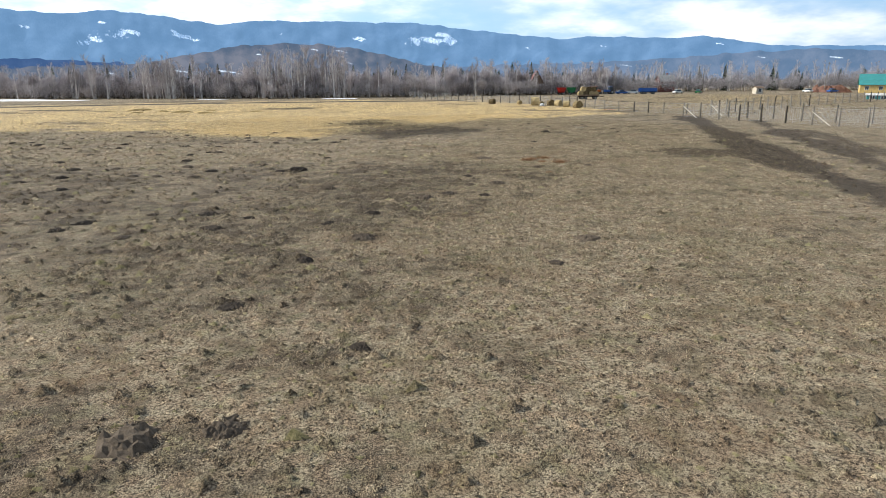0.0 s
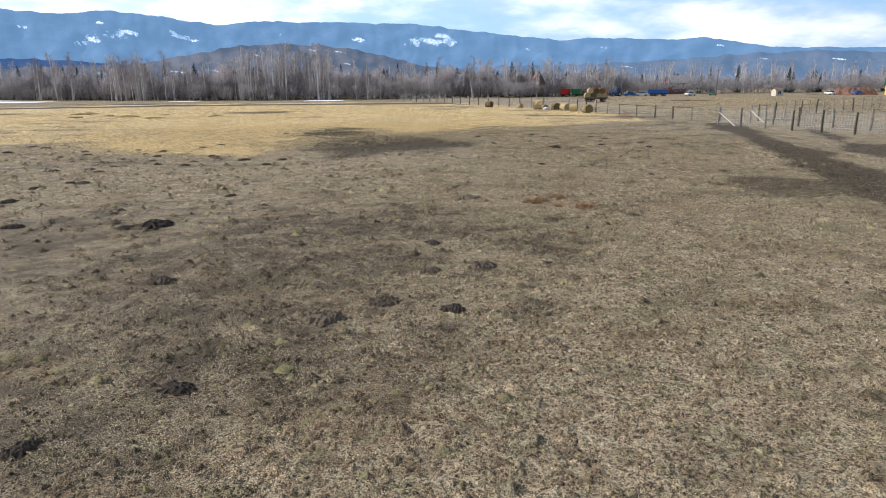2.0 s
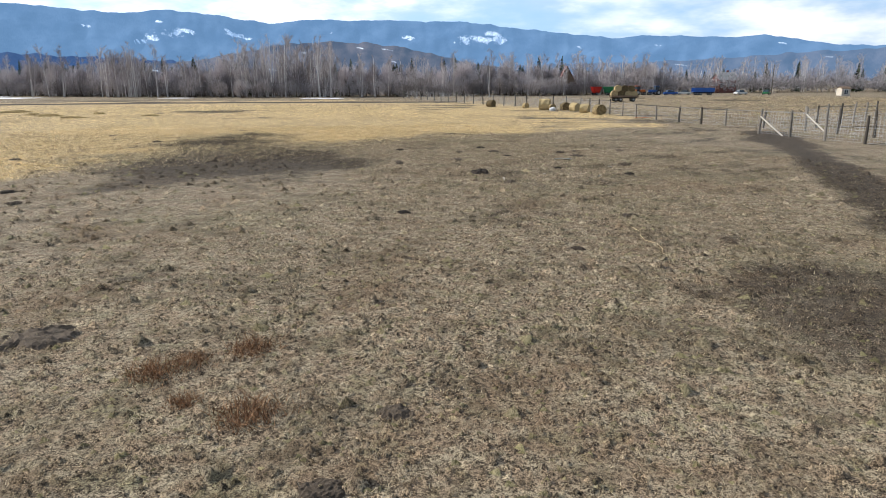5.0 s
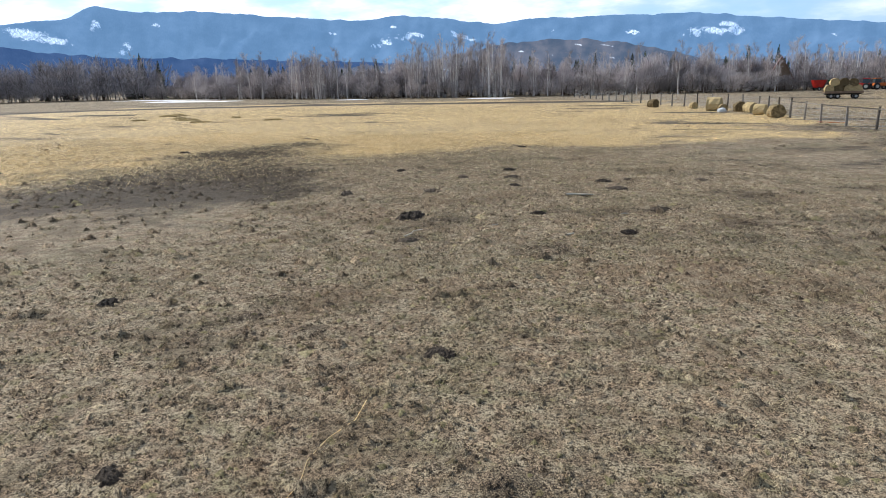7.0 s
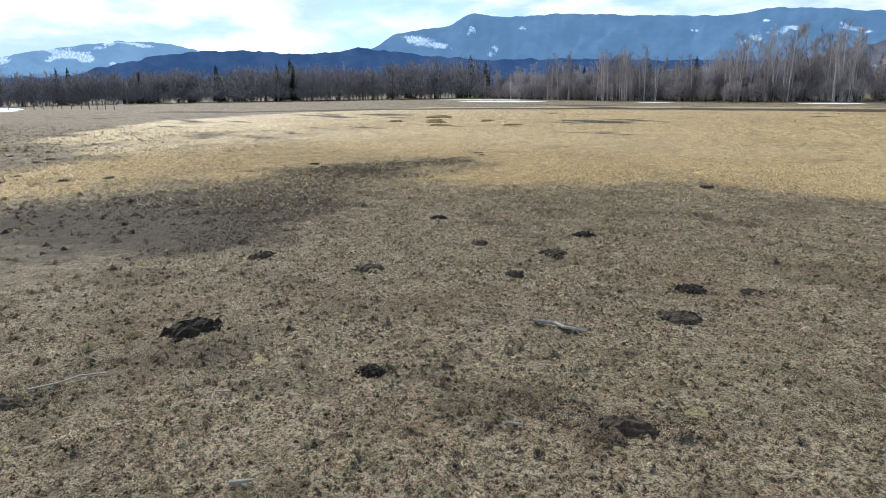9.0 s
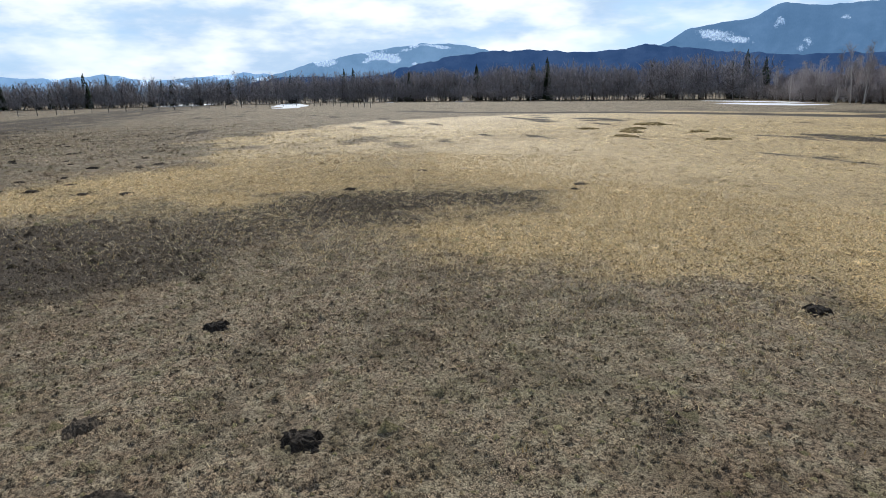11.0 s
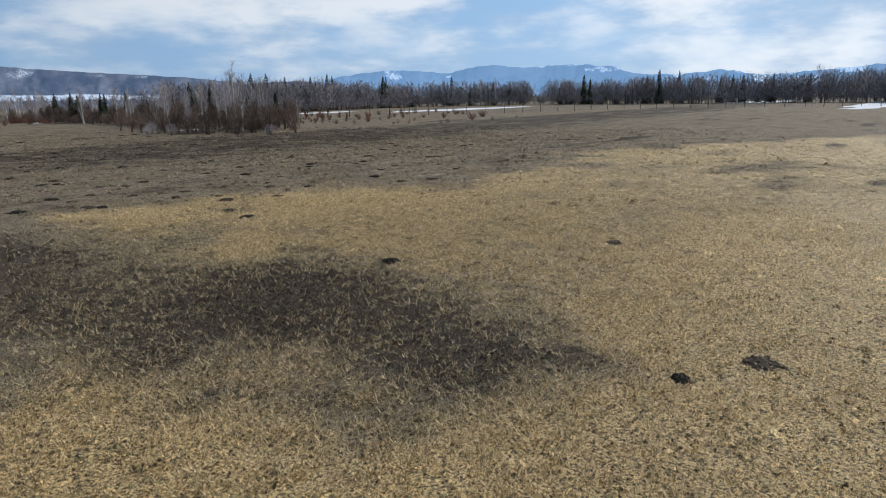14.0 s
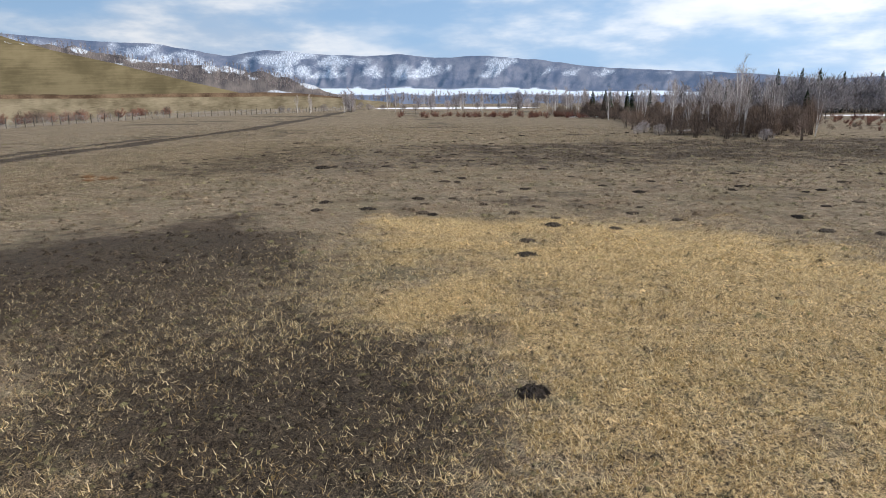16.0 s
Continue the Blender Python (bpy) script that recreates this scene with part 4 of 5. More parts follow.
def drum(bm, m, r1, r2, depth, seg=16):
    return bmesh.ops.create_cone(bm, cap_ends=True, segments=seg, radius1=r1, radius2=r2, depth=depth, matrix=m)


def post_mesh(h, seed):
    b = Build(seed)
    r = b.r
    pts = [Vector((0, 0, -0.2)), Vector((r.uniform(-0.02, 0.02), r.uniform(-0.02, 0.02), h * 0.5)), Vector((r.uniform(-0.05, 0.05), r.uniform(-0.05, 0.05), h))]
    b.tube(pts, [0.085, 0.075, 0.062], 7)
    return b.mesh("post", MAT_POST)


POSTS = [post_mesh(2.35, 300 + k) for k in range(4)]


def fence(label, line, step, h=2.2, net=True, rail=False, brace=(), wires=9):
    top = tagged(new("deer_fence"), label, "fence", "fences round the pasture")
    spots = []
    for n, ((ax, ay), (bx, by)) in enumerate(zip(line[:-1], line[1:])):
        long = math.hypot(bx - ax, by - ay)
        count = max(1, round(long / step))
        spots += [(ax + (bx - ax) * k / count, ay + (by - ay) * k / count) for k in range(count)]
    spots.append(line[-1])
    for k, (x, y) in enumerate(spots):
        ob = new("post", POSTS[k % len(POSTS)])
        ob.parent = top
        ob.matrix_basis = pose(x, y, z_at(x, y), rnd.uniform(-2.5, 2.5), rnd.uniform(-2.5, 2.5), rnd.uniform(0, 360)) @ Matrix.Diagonal((1.5, 1.5, h / 2.2 * rnd.uniform(0.95, 1.04), 1))
    for k, ((ax, ay), (bx, by)) in enumerate(zip(spots[:-1], spots[1:])):
        a0, b0 = Vector((ax, ay, z_at(ax, ay))), Vector((bx, by, z_at(bx, by)))
        if net:
            b = Build(k)
            for w in range(wires):
                z = 0.1 + (h - 0.2) * (w / (wires - 1)) ** 1.1
                sag = 0.02 if 0 < w < wires - 1 else 0.0
                mid = (a0 + b0) / 2 + Vector((0, 0, z - sag))
                for p, q in ((a0 + Vector((0, 0, z)), mid), (mid, b0 + Vector((0, 0, z)))):
                    n = len(b.v)
                    up = Vector((0, 0, 0.005))
                    b.v += [p - up, q - up, q + up, p + up]
                    b.f.append((n, n + 1, n + 2, n + 3))
            ways = int((b0 - a0).length / 0.3)
            across = (b0 - a0).normalized() * 0.007
            for w in range(1, ways):
                p = a0.lerp(b0, w / ways)
                n = len(b.v)
                b.v += [p - across + Vector((0, 0, 0.1)), p + across + Vector((0, 0, 0.1)), p + across + Vector((0, 0, h - 0.1)), p - across + Vector((0, 0, h - 0.1))]
                b.f.append((n, n + 1, n + 2, n + 3))
            ob = new("wire_net", b.mesh("wire_net", MAT_WIRE))
            ob.parent = top
        if rail:
            b = Build(k)
            up = Vector((0, 0, h * 0.97))
            b.tube([a0 + up, b0 + up], [0.05, 0.045], 6)
            ob = new("rail", b.mesh("rail", MAT_POST))
            ob.parent = top
    for (x, y, tx, ty) in brace:
        b = Build(1)
        p = Vector((x, y, z_at(x, y) + h * 0.72))
        q = Vector((tx, ty, z_at(tx, ty) - 0.05))
        b.tube([p, q], [0.07, 0.07], 6)
        ob = new("brace", b.mesh("brace", MAT_PALE))
        ob.parent = top
    return top


MAT_PALE = mottled("pale_sawn_wood", (0.38, 0.34, 0.28), (0.62, 0.57, 0.48), 2.0, 0.85, 0.3, stretch=(4, 4, 1))
NET = "tall deer fence of grey posts and wire net"
fence(NET, [(36.8, 106.5), (39.7, 99.8), (43, 93.5), (47, 88), (50.7, 82.4), (56, 68), (61, 45), (65, 10), (66, -25), (63, -62), (58, -98), (50, -130), (35, -158), (14, -205), (-10, -270)], 3.7,
      brace=((36.8, 106.5, 38.0, 104.0), (47.0, 88.0, 48.3, 86.0)))
fence(NET, [(42.5, 110.3), (45, 102.5), (49.5, 95.5), (55.2, 89), (61, 76), (67, 50)], 3.9, brace=((42.5, 110.3, 43.4, 107.6),))
fence(NET, [(42.5, 110.3), (48, 118), (56, 126), (66, 136), (82, 149), (110, 172)], 4.0)
fence("post and rail fence along the straw", [(27.8, 139), (30, 131), (33.4, 122.6), (37, 117), (42.5, 110.3)], 3.8, h=1.8, rail=True, wires=6)
fence(NET, [(27.8, 139), (24.8, 150), (21, 158), (12.5, 170), (2, 188), (-14, 216)], 4.0, h=2.0)
fence("distant grey post and wire fence", [(-150, -40), (-175, -20), (-200, -6), (-225, 8), (-245, 25), (-262, 45), (-273, 70), (-285, 104), (-300, 140)], 6.5, h=2.2, wires=5)
fence("distant post and rail fence", [(-268, 100), (-240, 112), (-215, 118)], 6.0, h=2.0, rail=True, net=False)
fence("wooden post fence behind the red bushes", [(-30, -150), (-70, -128), (-105, -112), (-150, -40)], 7.0, h=1.9, wires=4)


def bale(x, y, turn, size=1.0, lie=True):
    """A loose round bale with a slumped, shaggy outline."""
    bm = bmesh.new()
    drum(bm, Matrix.Rotation(math.pi / 2, 4, "X"), 0.72, 0.72, 1.25, 26)
    bmesh.ops.subdivide_edges(bm, edges=[e for e in bm.edges if abs(e.verts[0].co.y - e.verts[1].co.y) > 0.5], cuts=5, use_grid_fill=True)
    caps = [f for f in bm.faces if len(f.verts) > 6]
    for f in caps:
        bmesh.ops.inset_individual(bm, faces=[f], thickness=0.28)
    for v in bm.verts:
        n = noise.noise(v.co * 2.3 + Vector((x, y, 0))) * 0.10 + noise.noise(v.co * 6 + Vector((x, y, 3))) * 0.06
        rad = Vector((v.co.x, 0, v.co.z))
        v.co += rad.normalized() * n if rad.length > 0.01 else Vector()
        v.co.y += noise.noise(v.co * 5 + Vector((y, x, 0))) * 0.07
        if v.co.z < -0.5:
            v.co.z = -0.5 + (v.co.z + 0.5) * 0.35
            v.co.x *= 1.06
    me = bpy.data.meshes.new("hay_bale")
    bm.to_mesh(me)
    bm.free()
    me.materials.append(MAT_HAY)
    ob = tagged(new("hay_bale", me), "round weathered hay bale standing by the fence", "hay bale", "bales by the fence")
    ob.matrix_basis = pose(x, y, z_at(x, y) + 0.56 * size, 0, 0, turn) @ Matrix.Scale(size, 4)
    return ob


for x, y, turn, s in ((26.4, 139.8, 20, 1.1), (24.9, 144.8, 70, 1.0), (23.9, 149.5, 40, 1.0), (22.6, 152.0, 15, 1.0), (19.4, 154.6, 80, 1.4), (20.6, 153.0, 10, 0.75),
                      (16.4, 160.5, 30, 0.7), (10.2, 165, 50, 0.95)):
    bale(x, y, turn, s)


def paint(name, colour, rough=0.45):
    dark = tuple(c * 0.55 for c in colour)
    return mottled(name, dark, colour, 1.5, rough, 0.05, spec=0.4)


MAT_RED, MAT_GREEN, MAT_BLUE = paint("red_paint", (0.62, 0.03, 0.02)), paint("green_paint", (0.03, 0.22, 0.08)), paint("blue_paint", (0.03, 0.12, 0.42))
MAT_ORANGE, MAT_WHITE, MAT_RUBBER = paint("orange_paint", (0.7, 0.18, 0.03)), paint("white_paint", (0.8, 0.8, 0.78)), mottled("tyre_rubber", (0.012, 0.012, 0.012), (0.03, 0.03, 0.03), 5, 0.8)
MAT_RIM, MAT_GLASS = paint("rim_steel", (0.4, 0.4, 0.38)), paint("window_glass", (0.05, 0.07, 0.09), 0.1)
MAT_WALL, MAT_TEAL, MAT_MAROON = paint("yellow_boards", (0.72, 0.52, 0.2), 0.8), paint("teal_sheet_roof", (0.05, 0.3, 0.3), 0.5), paint("dark_red_roof", (0.25, 0.09, 0.07), 0.7)
MAT_PLANK = mottled("old_planks", (0.1, 0.07, 0.05), (0.28, 0.2, 0.14), 2, 0.9, 0.3, stretch=(1, 1, 5))


def wheel(parent, x, y, r, w):
    bm = bmesh.new()
    drum(bm, Matrix.Translation((x, y, r)) @ Matrix.Rotation(math.pi / 2, 4, "X"), r, r, w, 20)
    bmesh.ops.bevel(bm, geom=[e for e in bm.edges if len(e.link_faces) == 2 and e.calc_face_angle(0) > 1], offset=0.18 * r, segments=2, affect="EDGES")
    tyre = part("wheel", bm, MAT_RUBBER, parent)
    bm = bmesh.new()
    drum(bm, Matrix.Translation((x, y, r)) @ Matrix.Rotation(math.pi / 2, 4, "X"), r * 0.52, r * 0.52, w * 1.06, 14)
    part("rim", bm, MAT_RIM, tyre)


def tractor(x, y, turn, mat, label):
    top = tagged(new("tractor"), label, "tractor")
    top.matrix_basis = pose(x, y, z_at(x, y), 0, 0, turn)
    bm = bmesh.new()
    box(bm, 1.0, 0, 1.25, 1.9, 0.8, 0.75, bevel=0.12)
    part("hood", bm, mat, top)
    bm = bmesh.new()
    box(bm, -0.6, 0, 1.25, 1.5, 1.1, 0.7, bevel=0.1)
    part("body", bm, mat, top)
    bm = bmesh.new()
    box(bm, -0.65, 0, 2.1, 1.3, 1.35, 1.0, bevel=0.08)
    cab = part("cab", bm, MAT_GLASS, top, "dark glazed cab")
    bm = bmesh.new()
    box(bm, -0.65, 0, 2.68, 1.5, 1.5, 0.14, bevel=0.05)
    part("cab_roof", bm, mat, cab)
    for wx, wy, r, w in ((-0.9, 0.85, 0.8, 0.45), (-0.9, -0.85, 0.8, 0.45), (1.5, 0.7, 0.48, 0.3), (1.5, -0.7, 0.48, 0.3)):
        wheel(top, wx, wy, r, w)
    bm = bmesh.new()
    drum(bm, Matrix.Translation((1.3, 0.25, 2.0)), 0.06, 0.06, 0.9, 10)
    part("exhaust", bm, MAT_RUBBER, top)
    return top


def feed_mixer(x, y, turn, mat, label):
    top = tagged(new("feed_mixer"), label, "farm machine")
    top.matrix_basis = pose(x, y, z_at(x, y), 0, 0, turn)
    bm = bmesh.new()
    for z, a, b in ((0.75, 1.15, 0.75), (2.55, 1.85, 1.15)):
        ring = [bm.verts.new((math.copysign(abs(math.cos(t)) ** 0.6, math.cos(t)) * a, math.copysign(abs(math.sin(t)) ** 0.6, math.sin(t)) * b, z)) for t in np.linspace(0, 2 * math.pi, 24, endpoint=False)]
    v = list(bm.verts)
    for k in range(24):
        bm.faces.new((v[k], v[(k + 1) % 24], v[24 + (k + 1) % 24], v[24 + k]))
    bm.faces.new(v[:24][::-1])
    part("tub", bm, mat, top)
    bm = bmesh.new()
    box(bm, 0, 0, 0.62, 3.4, 0.9, 0.16, bevel=0.03)
    box(bm, 2.2, 0, 0.6, 1.4, 0.14, 0.14)
    part("chassis", bm, MAT_RUBBER, top)
    for wx, wy in ((-0.3, 0.85), (-0.3, -0.85)):
        wheel(top, wx, wy, 0.45, 0.3)
    return top


def trailer(x, y, turn, mat, label, long=6.0, side=0.5):
    top = tagged(new("trailer"), label, "trailer")
    top.matrix_basis = pose(x, y, z_at(x, y), 0, 0, turn)
    bm = bmesh.new()
    box(bm, 0, 0, 1.0, long, 2.3, 0.16, bevel=0.03)
    bed = part("bed", bm, mat, top)
    for sy in (-1.15, 1.15):
        bm = bmesh.new()
        box(bm, 0, sy, 1.08 + side / 2, long, 0.06, side)
        part("side_board", bm, mat, top)
    bm = bmesh.new()
    box(bm, 0, 0, 0.8, long * 0.95, 0.8, 0.22)
    box(bm, long / 2 + 0.8, 0, 0.72, 1.8, 0.12, 0.12)
    part("chassis", bm, MAT_RUBBER, top)
    for wx in (-long * 0.32, -long * 0.15, long * 0.32):
        for wy in (-0.95, 0.95):
            wheel(top, wx, wy, 0.45, 0.28)
    return top


def car(x, y, turn, mat, label):
    top = tagged(new("car"), label, "car")
    top.matrix_basis = pose(x, y, z_at(x, y), 0, 0, turn)
    bm = bmesh.new()
    box(bm, 0, 0, 0.65, 4.2, 1.7, 0.6, bevel=0.14)
    part("body", bm, mat, top)
    bm = bmesh.new()
    made = box(bm, -0.2, 0, 1.2, 2.3, 1.5, 0.55)
    for v in made["verts"]:
        if v.co.z > 1.2:
            v.co.x = -0.2 + (v.co.x + 0.2) * 0.7
            v.co.y *= 0.85
    cabin = part("cabin", bm, MAT_GLASS, top)
    bm = bmesh.new()
    box(bm, -0.2, 0, 1.49, 1.65, 1.3, 0.05, bevel=0.02)
    part("roof", bm, mat, cabin)
    for wx in (-1.3, 1.3):
        for wy in (-0.8, 0.8):
            wheel(top, wx, wy, 0.33, 0.2)
    return top


def house(x, y, turn, long, wide, wall_h, roof_h, wall_mat, roof_mat, label, windows=3, eave=0.5, chimney=True):
    top = tagged(new("house"), label, "house")
    top.matrix_basis = pose(x, y, z_at(x, y), 0, 0, turn)
    bm = bmesh.new()
    box(bm, 0, 0, wall_h / 2, long, wide, wall_h)
    for sx in (-1, 1):
        vs = [bm.verts.new((sx * (long / 2 - 0.02), sy * wide / 2, wall_h)) for sy in (-1, 1)] + [bm.verts.new((sx * (long / 2 - 0.02), 0, wall_h + roof_h - 0.1))]
        bm.faces.new(vs)
    part("wall", bm, wall_mat, top)
    for sy in (-1, 1):
        bm = bmesh.new()
        lx, run = long / 2 + eave, wide / 2 + eave
        drop = roof_h / (wide / 2) * eave
        a = [(-lx, 0, wall_h + roof_h), (lx, 0, wall_h + roof_h), (lx, sy * run, wall_h - drop), (-lx, sy * run, wall_h - drop)]
        lower = [bm.verts.new(p) for p in a]
        upper = [bm.verts.new((p[0], p[1], p[2] + 0.14)) for p in a]
        bm.faces.new(lower)
        bm.faces.new(upper[::-1])
        for k in range(4):
            bm.faces.new((lower[k], lower[(k + 1) % 4], upper[(k + 1) % 4], upper[k]))
        bmesh.ops.recalc_face_normals(bm, faces=bm.faces[:])
        slope = part("roof", bm, roof_mat, top)
    for sy in (-1, 1):
        for k in range(windows):
            wx = (k + 0.5) / windows * long - long / 2
            bm = bmesh.new()
            box(bm, wx, sy * (wide / 2 + 0.02), wall_h * 0.56, 1.3, 0.08, 1.4)
            frame_ = part("window", bm, MAT_WHITE, top, "white window frame")
            for dx in (-0.29, 0.29):
                bm = bmesh.new()
                box(bm, wx + dx, sy * (wide / 2 + 0.05), wall_h * 0.56, 0.48, 0.06, 1.15)
                part("pane", bm, MAT_GLASS, frame_)
    if chimney:
        bm = bmesh.new()
        box(bm, long * 0.2, 0.4, wall_h + roof_h + 0.2, 0.6, 0.6, 1.2, bevel=0.03)
        part("chimney", bm, MAT_MAROON, slope)
    return top


feed_mixer(40.1, 250, 30, MAT_RED, "red feed mixer wagon on the farmyard grass")
feed_mixer(44.0, 251, -20, MAT_GREEN, "green feed wagon on the farmyard grass")
tractor(49.7, 250, 160, MAT_RED, "red tractor with a glazed cab")
tractor(53.4, 252, 20, MAT_ORANGE, "orange tractor parked in the yard")
tractor(57.5, 250, 200, MAT_BLUE, "blue tractor parked in the yard")
car(62.5, 251, 10, MAT_BLUE, "blue car parked among other vehicles")
car(67.0, 253, 170, MAT_WHITE, "white car parked among other vehicles")
trailer(72.0, 251, 6, MAT_BLUE, "blue farm trailer with high sides", 6.2, 1.1)
car(84.0, 254, 30, MAT_WHITE, "white car by the house")
car(92.0, 255, 60, MAT_GREEN, "green car by the house")
car(140, 252, 20, MAT_BLUE, "blue van-like car by the yellow house")
car(134, 258, 100, MAT_WHITE, "white car by the yellow house")
trailer(39.0, 194, 4, MAT_PLANK, "flatbed trailer stacked with round hay bales", 6.0, 0.25)
for bx, bz in ((-2.2, 1.66), (-0.75, 1.66), (0.75, 1.66), (2.2, 1.66), (-1.45, 2.8), (0.0, 2.8), (1.5, 2.75)):
    ob = bale(39.0 + bx * math.cos(radians(4)), 194 + bx * math.sin(radians(4)), 4 + rnd.uniform(-6, 6), 1.02)
    tagged(ob, "round hay bale stacked on the flatbed trailer", "hay bale", "bales on the trailer")
    ob.location.z = bz
house(157, 248, -28, 17, 10, 3.1, 3.4, MAT_WALL, MAT_TEAL, "yellow house with a teal sheet-metal roof", 4)
house(31.4, 256, 90, 6.2, 5.8, 3.4, 5.2, MAT_PLANK, MAT_MAROON, "small steep-roofed house with a dark red roof", 2, chimney=False)
house(89, 287, 15, 6.5, 5, 4.6, 2.2, MAT_MAROON, MAT_RIM, "two-storey dark red house with a pale grey roof", 3)
house(110, 246, 10, 2.6, 2.4, 2.0, 0.5, MAT_PALE, MAT_PLANK, "pale wooden shed by the yard", 1, eave=0.2, chimney=False)
house(112, 180, -28, 5, 1.8, 1.1, 0.3, MAT_TEAL, MAT_WHITE, "low teal outbuilding with a pale roof", 2, eave=0.3, chimney=False)


def pole(x, y, h, tilt, label="bare wooden power pole"):
    b = Build(int(x))
    b.tube([Vector((0, 0, -0.3)), Vector((0, 0, h * 0.5)), Vector((0, 0, h))], [0.15, 0.12, 0.09], 8)
    top = tagged(new("power_pole"), label, "pole")
    top.matrix_basis = pose(x, y, 0, 0, tilt, 0)
    ob = new("shaft", b.mesh("shaft", MAT_POST))
    ob.parent = top
    b = Build(2)
    b.tube([Vector((-0.7, 0, h - 0.4)), Vector((0.7, 0, h - 0.4))], [0.06, 0.06], 5)
    ob = new("crossarm", b.mesh("crossarm", MAT_POST))
    ob.parent = top


pole(140, 258, 11, 4)
pole(96, 262, 9, 0)


# ---------------------------------------------------------------- molehills, tufts, sticks
def molehill_mesh(seed):
    bm = bmesh.new()
    bmesh.ops.create_grid(bm, x_segments=16, y_segments=16, size=0.75)
    for v in bm.verts:
        d = math.hypot(v.co.x, v.co.y * (1.2 if seed % 2 else 0.85)) / 0.6
        d += noise.noise(Vector((v.co.x * 3, v.co.y * 3, seed * 7.1))) * 0.4 + noise.noise(Vector((v.co.x * 9, v.co.y * 9, seed * 5.3))) * 0.35
        rise = max(0.0, 1 - d * d) if d < 1 else 0
        clod = noise.noise(Vector((v.co.x * 13, v.co.y * 13, seed * 3.7)))
        v.co.z = rise ** 0.7 * 0.2 + (clod * 0.13 if d < 1.1 else -0.05)
    bm.faces.ensure_lookup_table()
    low = [f for f in bm.faces if max(v.co.z for v in f.verts) < -0.02]
    bmesh.ops.delete(bm, geom=low, context="FACES")
    me = bpy.data.meshes.new("molehill")
    bm.to_mesh(me)
    bm.free()
    me.materials.append(MAT_SOIL)
    return me


MOLEHILLS = [molehill_mesh(k) for k in range(5)]
HILLS_A = [(-11.9, 27.3), (-15.3, 28.5), (-2.2, 27.2), (4.9, 23.6), (-0.8, 16.4), (-4.8, 19.2), (-4.2, 12.2), (6.6, 27.1), (-3.8, 24.0), (-8.9, 28.9), (-5.8, 38.9), (-12.7, 31.8), (-25.4, 41.5),
           (-23.7, 43.1), (-15.3, 46.4), (-19.4, 43.7), (-12.8, 50.0), (-2.7, 12.7), (-2.4, 32.0), (3.0, 36.5), (-9.5, 46.8), (-7.9, 30.9), (-0.2, 35.8), (-4.1, 29.8), (2.3, 39.9), (1.1, 37.1),
           (-20.0, 58.6), (-19.3, 52.1), (2.2, 43.8), (7.1, 47.8), (10.8, 48.8), (11.4, 51.0), (3.9, 40.6), (-8.6, 64.4), (-7.9, 67.4), (3.6, 53.4), (-10.2, 69.9)]
HILLS_B = [(11.7, 78.2), (13.3, 74.7), (17.9, 67.0), (19.8, 77.9), (9.8, 87.9), (10.0, 83.6), (20.3, 82.1), (21.3, 90.3), (18.0, 89.7), (5.3, 89.5), (9.1, 66.9), (15.4, 61.7), (13.1, 86.4),
           (16.1, 80.1), (8.1, 103.5), (16.9, 88.8), (6.5, 81.8), (12.2, 88.8), (17.9, 86.9), (11.1, 91.4), (-13.9, 107.3), (-12.0, 106.1), (-23.4, 99.9), (-16.1, 94.4)]
HILLS_C = [(-36.4, 80.6), (-19.9, 79.5), (-28.7, 75.9), (-43.1, 67.4), (-22.1, 76.1), (-28.5, 71.9), (-19.2, 82.0), (-34.3, 79.5), (-22.8, 74.3), (-22.7, 70.5), (-20.9, 72.6), (-20.8, 63.3), (-21.0, 65.8),
           (-16.5, 68.7), (-38.9, 65.0), (-41.5, 68.0), (-49.9, 69.9), (-42.7, 78.3), (-61.4, 66.4), (-55.0, 77.5), (-36.7, 46.5), (-22.4, 47.5), (-17.9, 43.8), (-16.3, 66.6), (-18.4, 66.9),
           (-19.9, 69.4), (-22.0, 64.5), (-23.5, 56.7), (-35.5, 75.9), (-24.8, 77.4), (-10.6, 67.0), (-13.1, 69.9), (-48.6, 61.2), (-31.0, 66.0), (-37.4, 66.3), (-44.1, 56.4), (-28.7, 51.3)]
big = {(-4.2, 12.2), (11.7, 78.2), (-9.5, 46.8), (3.6, 53.4)}
more = [(rnd.uniform(-95, -15), rnd.uniform(-20, 75)) for k in range(150)] + [(rnd.uniform(-40, -8), rnd.uniform(20, 62)) for k in range(26)]
for n, (x, y) in enumerate(HILLS_A + HILLS_B + HILLS_C + more):
    ob = new("molehill", MOLEHILLS[n % 5])
    s = rnd.uniform(0.85, 1.1) if (x, y) in big else rnd.uniform(0.36, 0.72)
    ob.matrix_basis = pose(x, y, z_at(x, y) + 0.02, 0, 0, rnd.uniform(0, 360)) @ Matrix.Diagonal((s, s * rnd.uniform(0.7, 1.0), s * rnd.uniform(0.5, 0.9), 1))
    tagged(ob, "low crumbly molehill of dark soil in the grass" if s < 0.9 else "broad crumbly heap of black soil in the grass", "molehill", "molehills in the pasture")

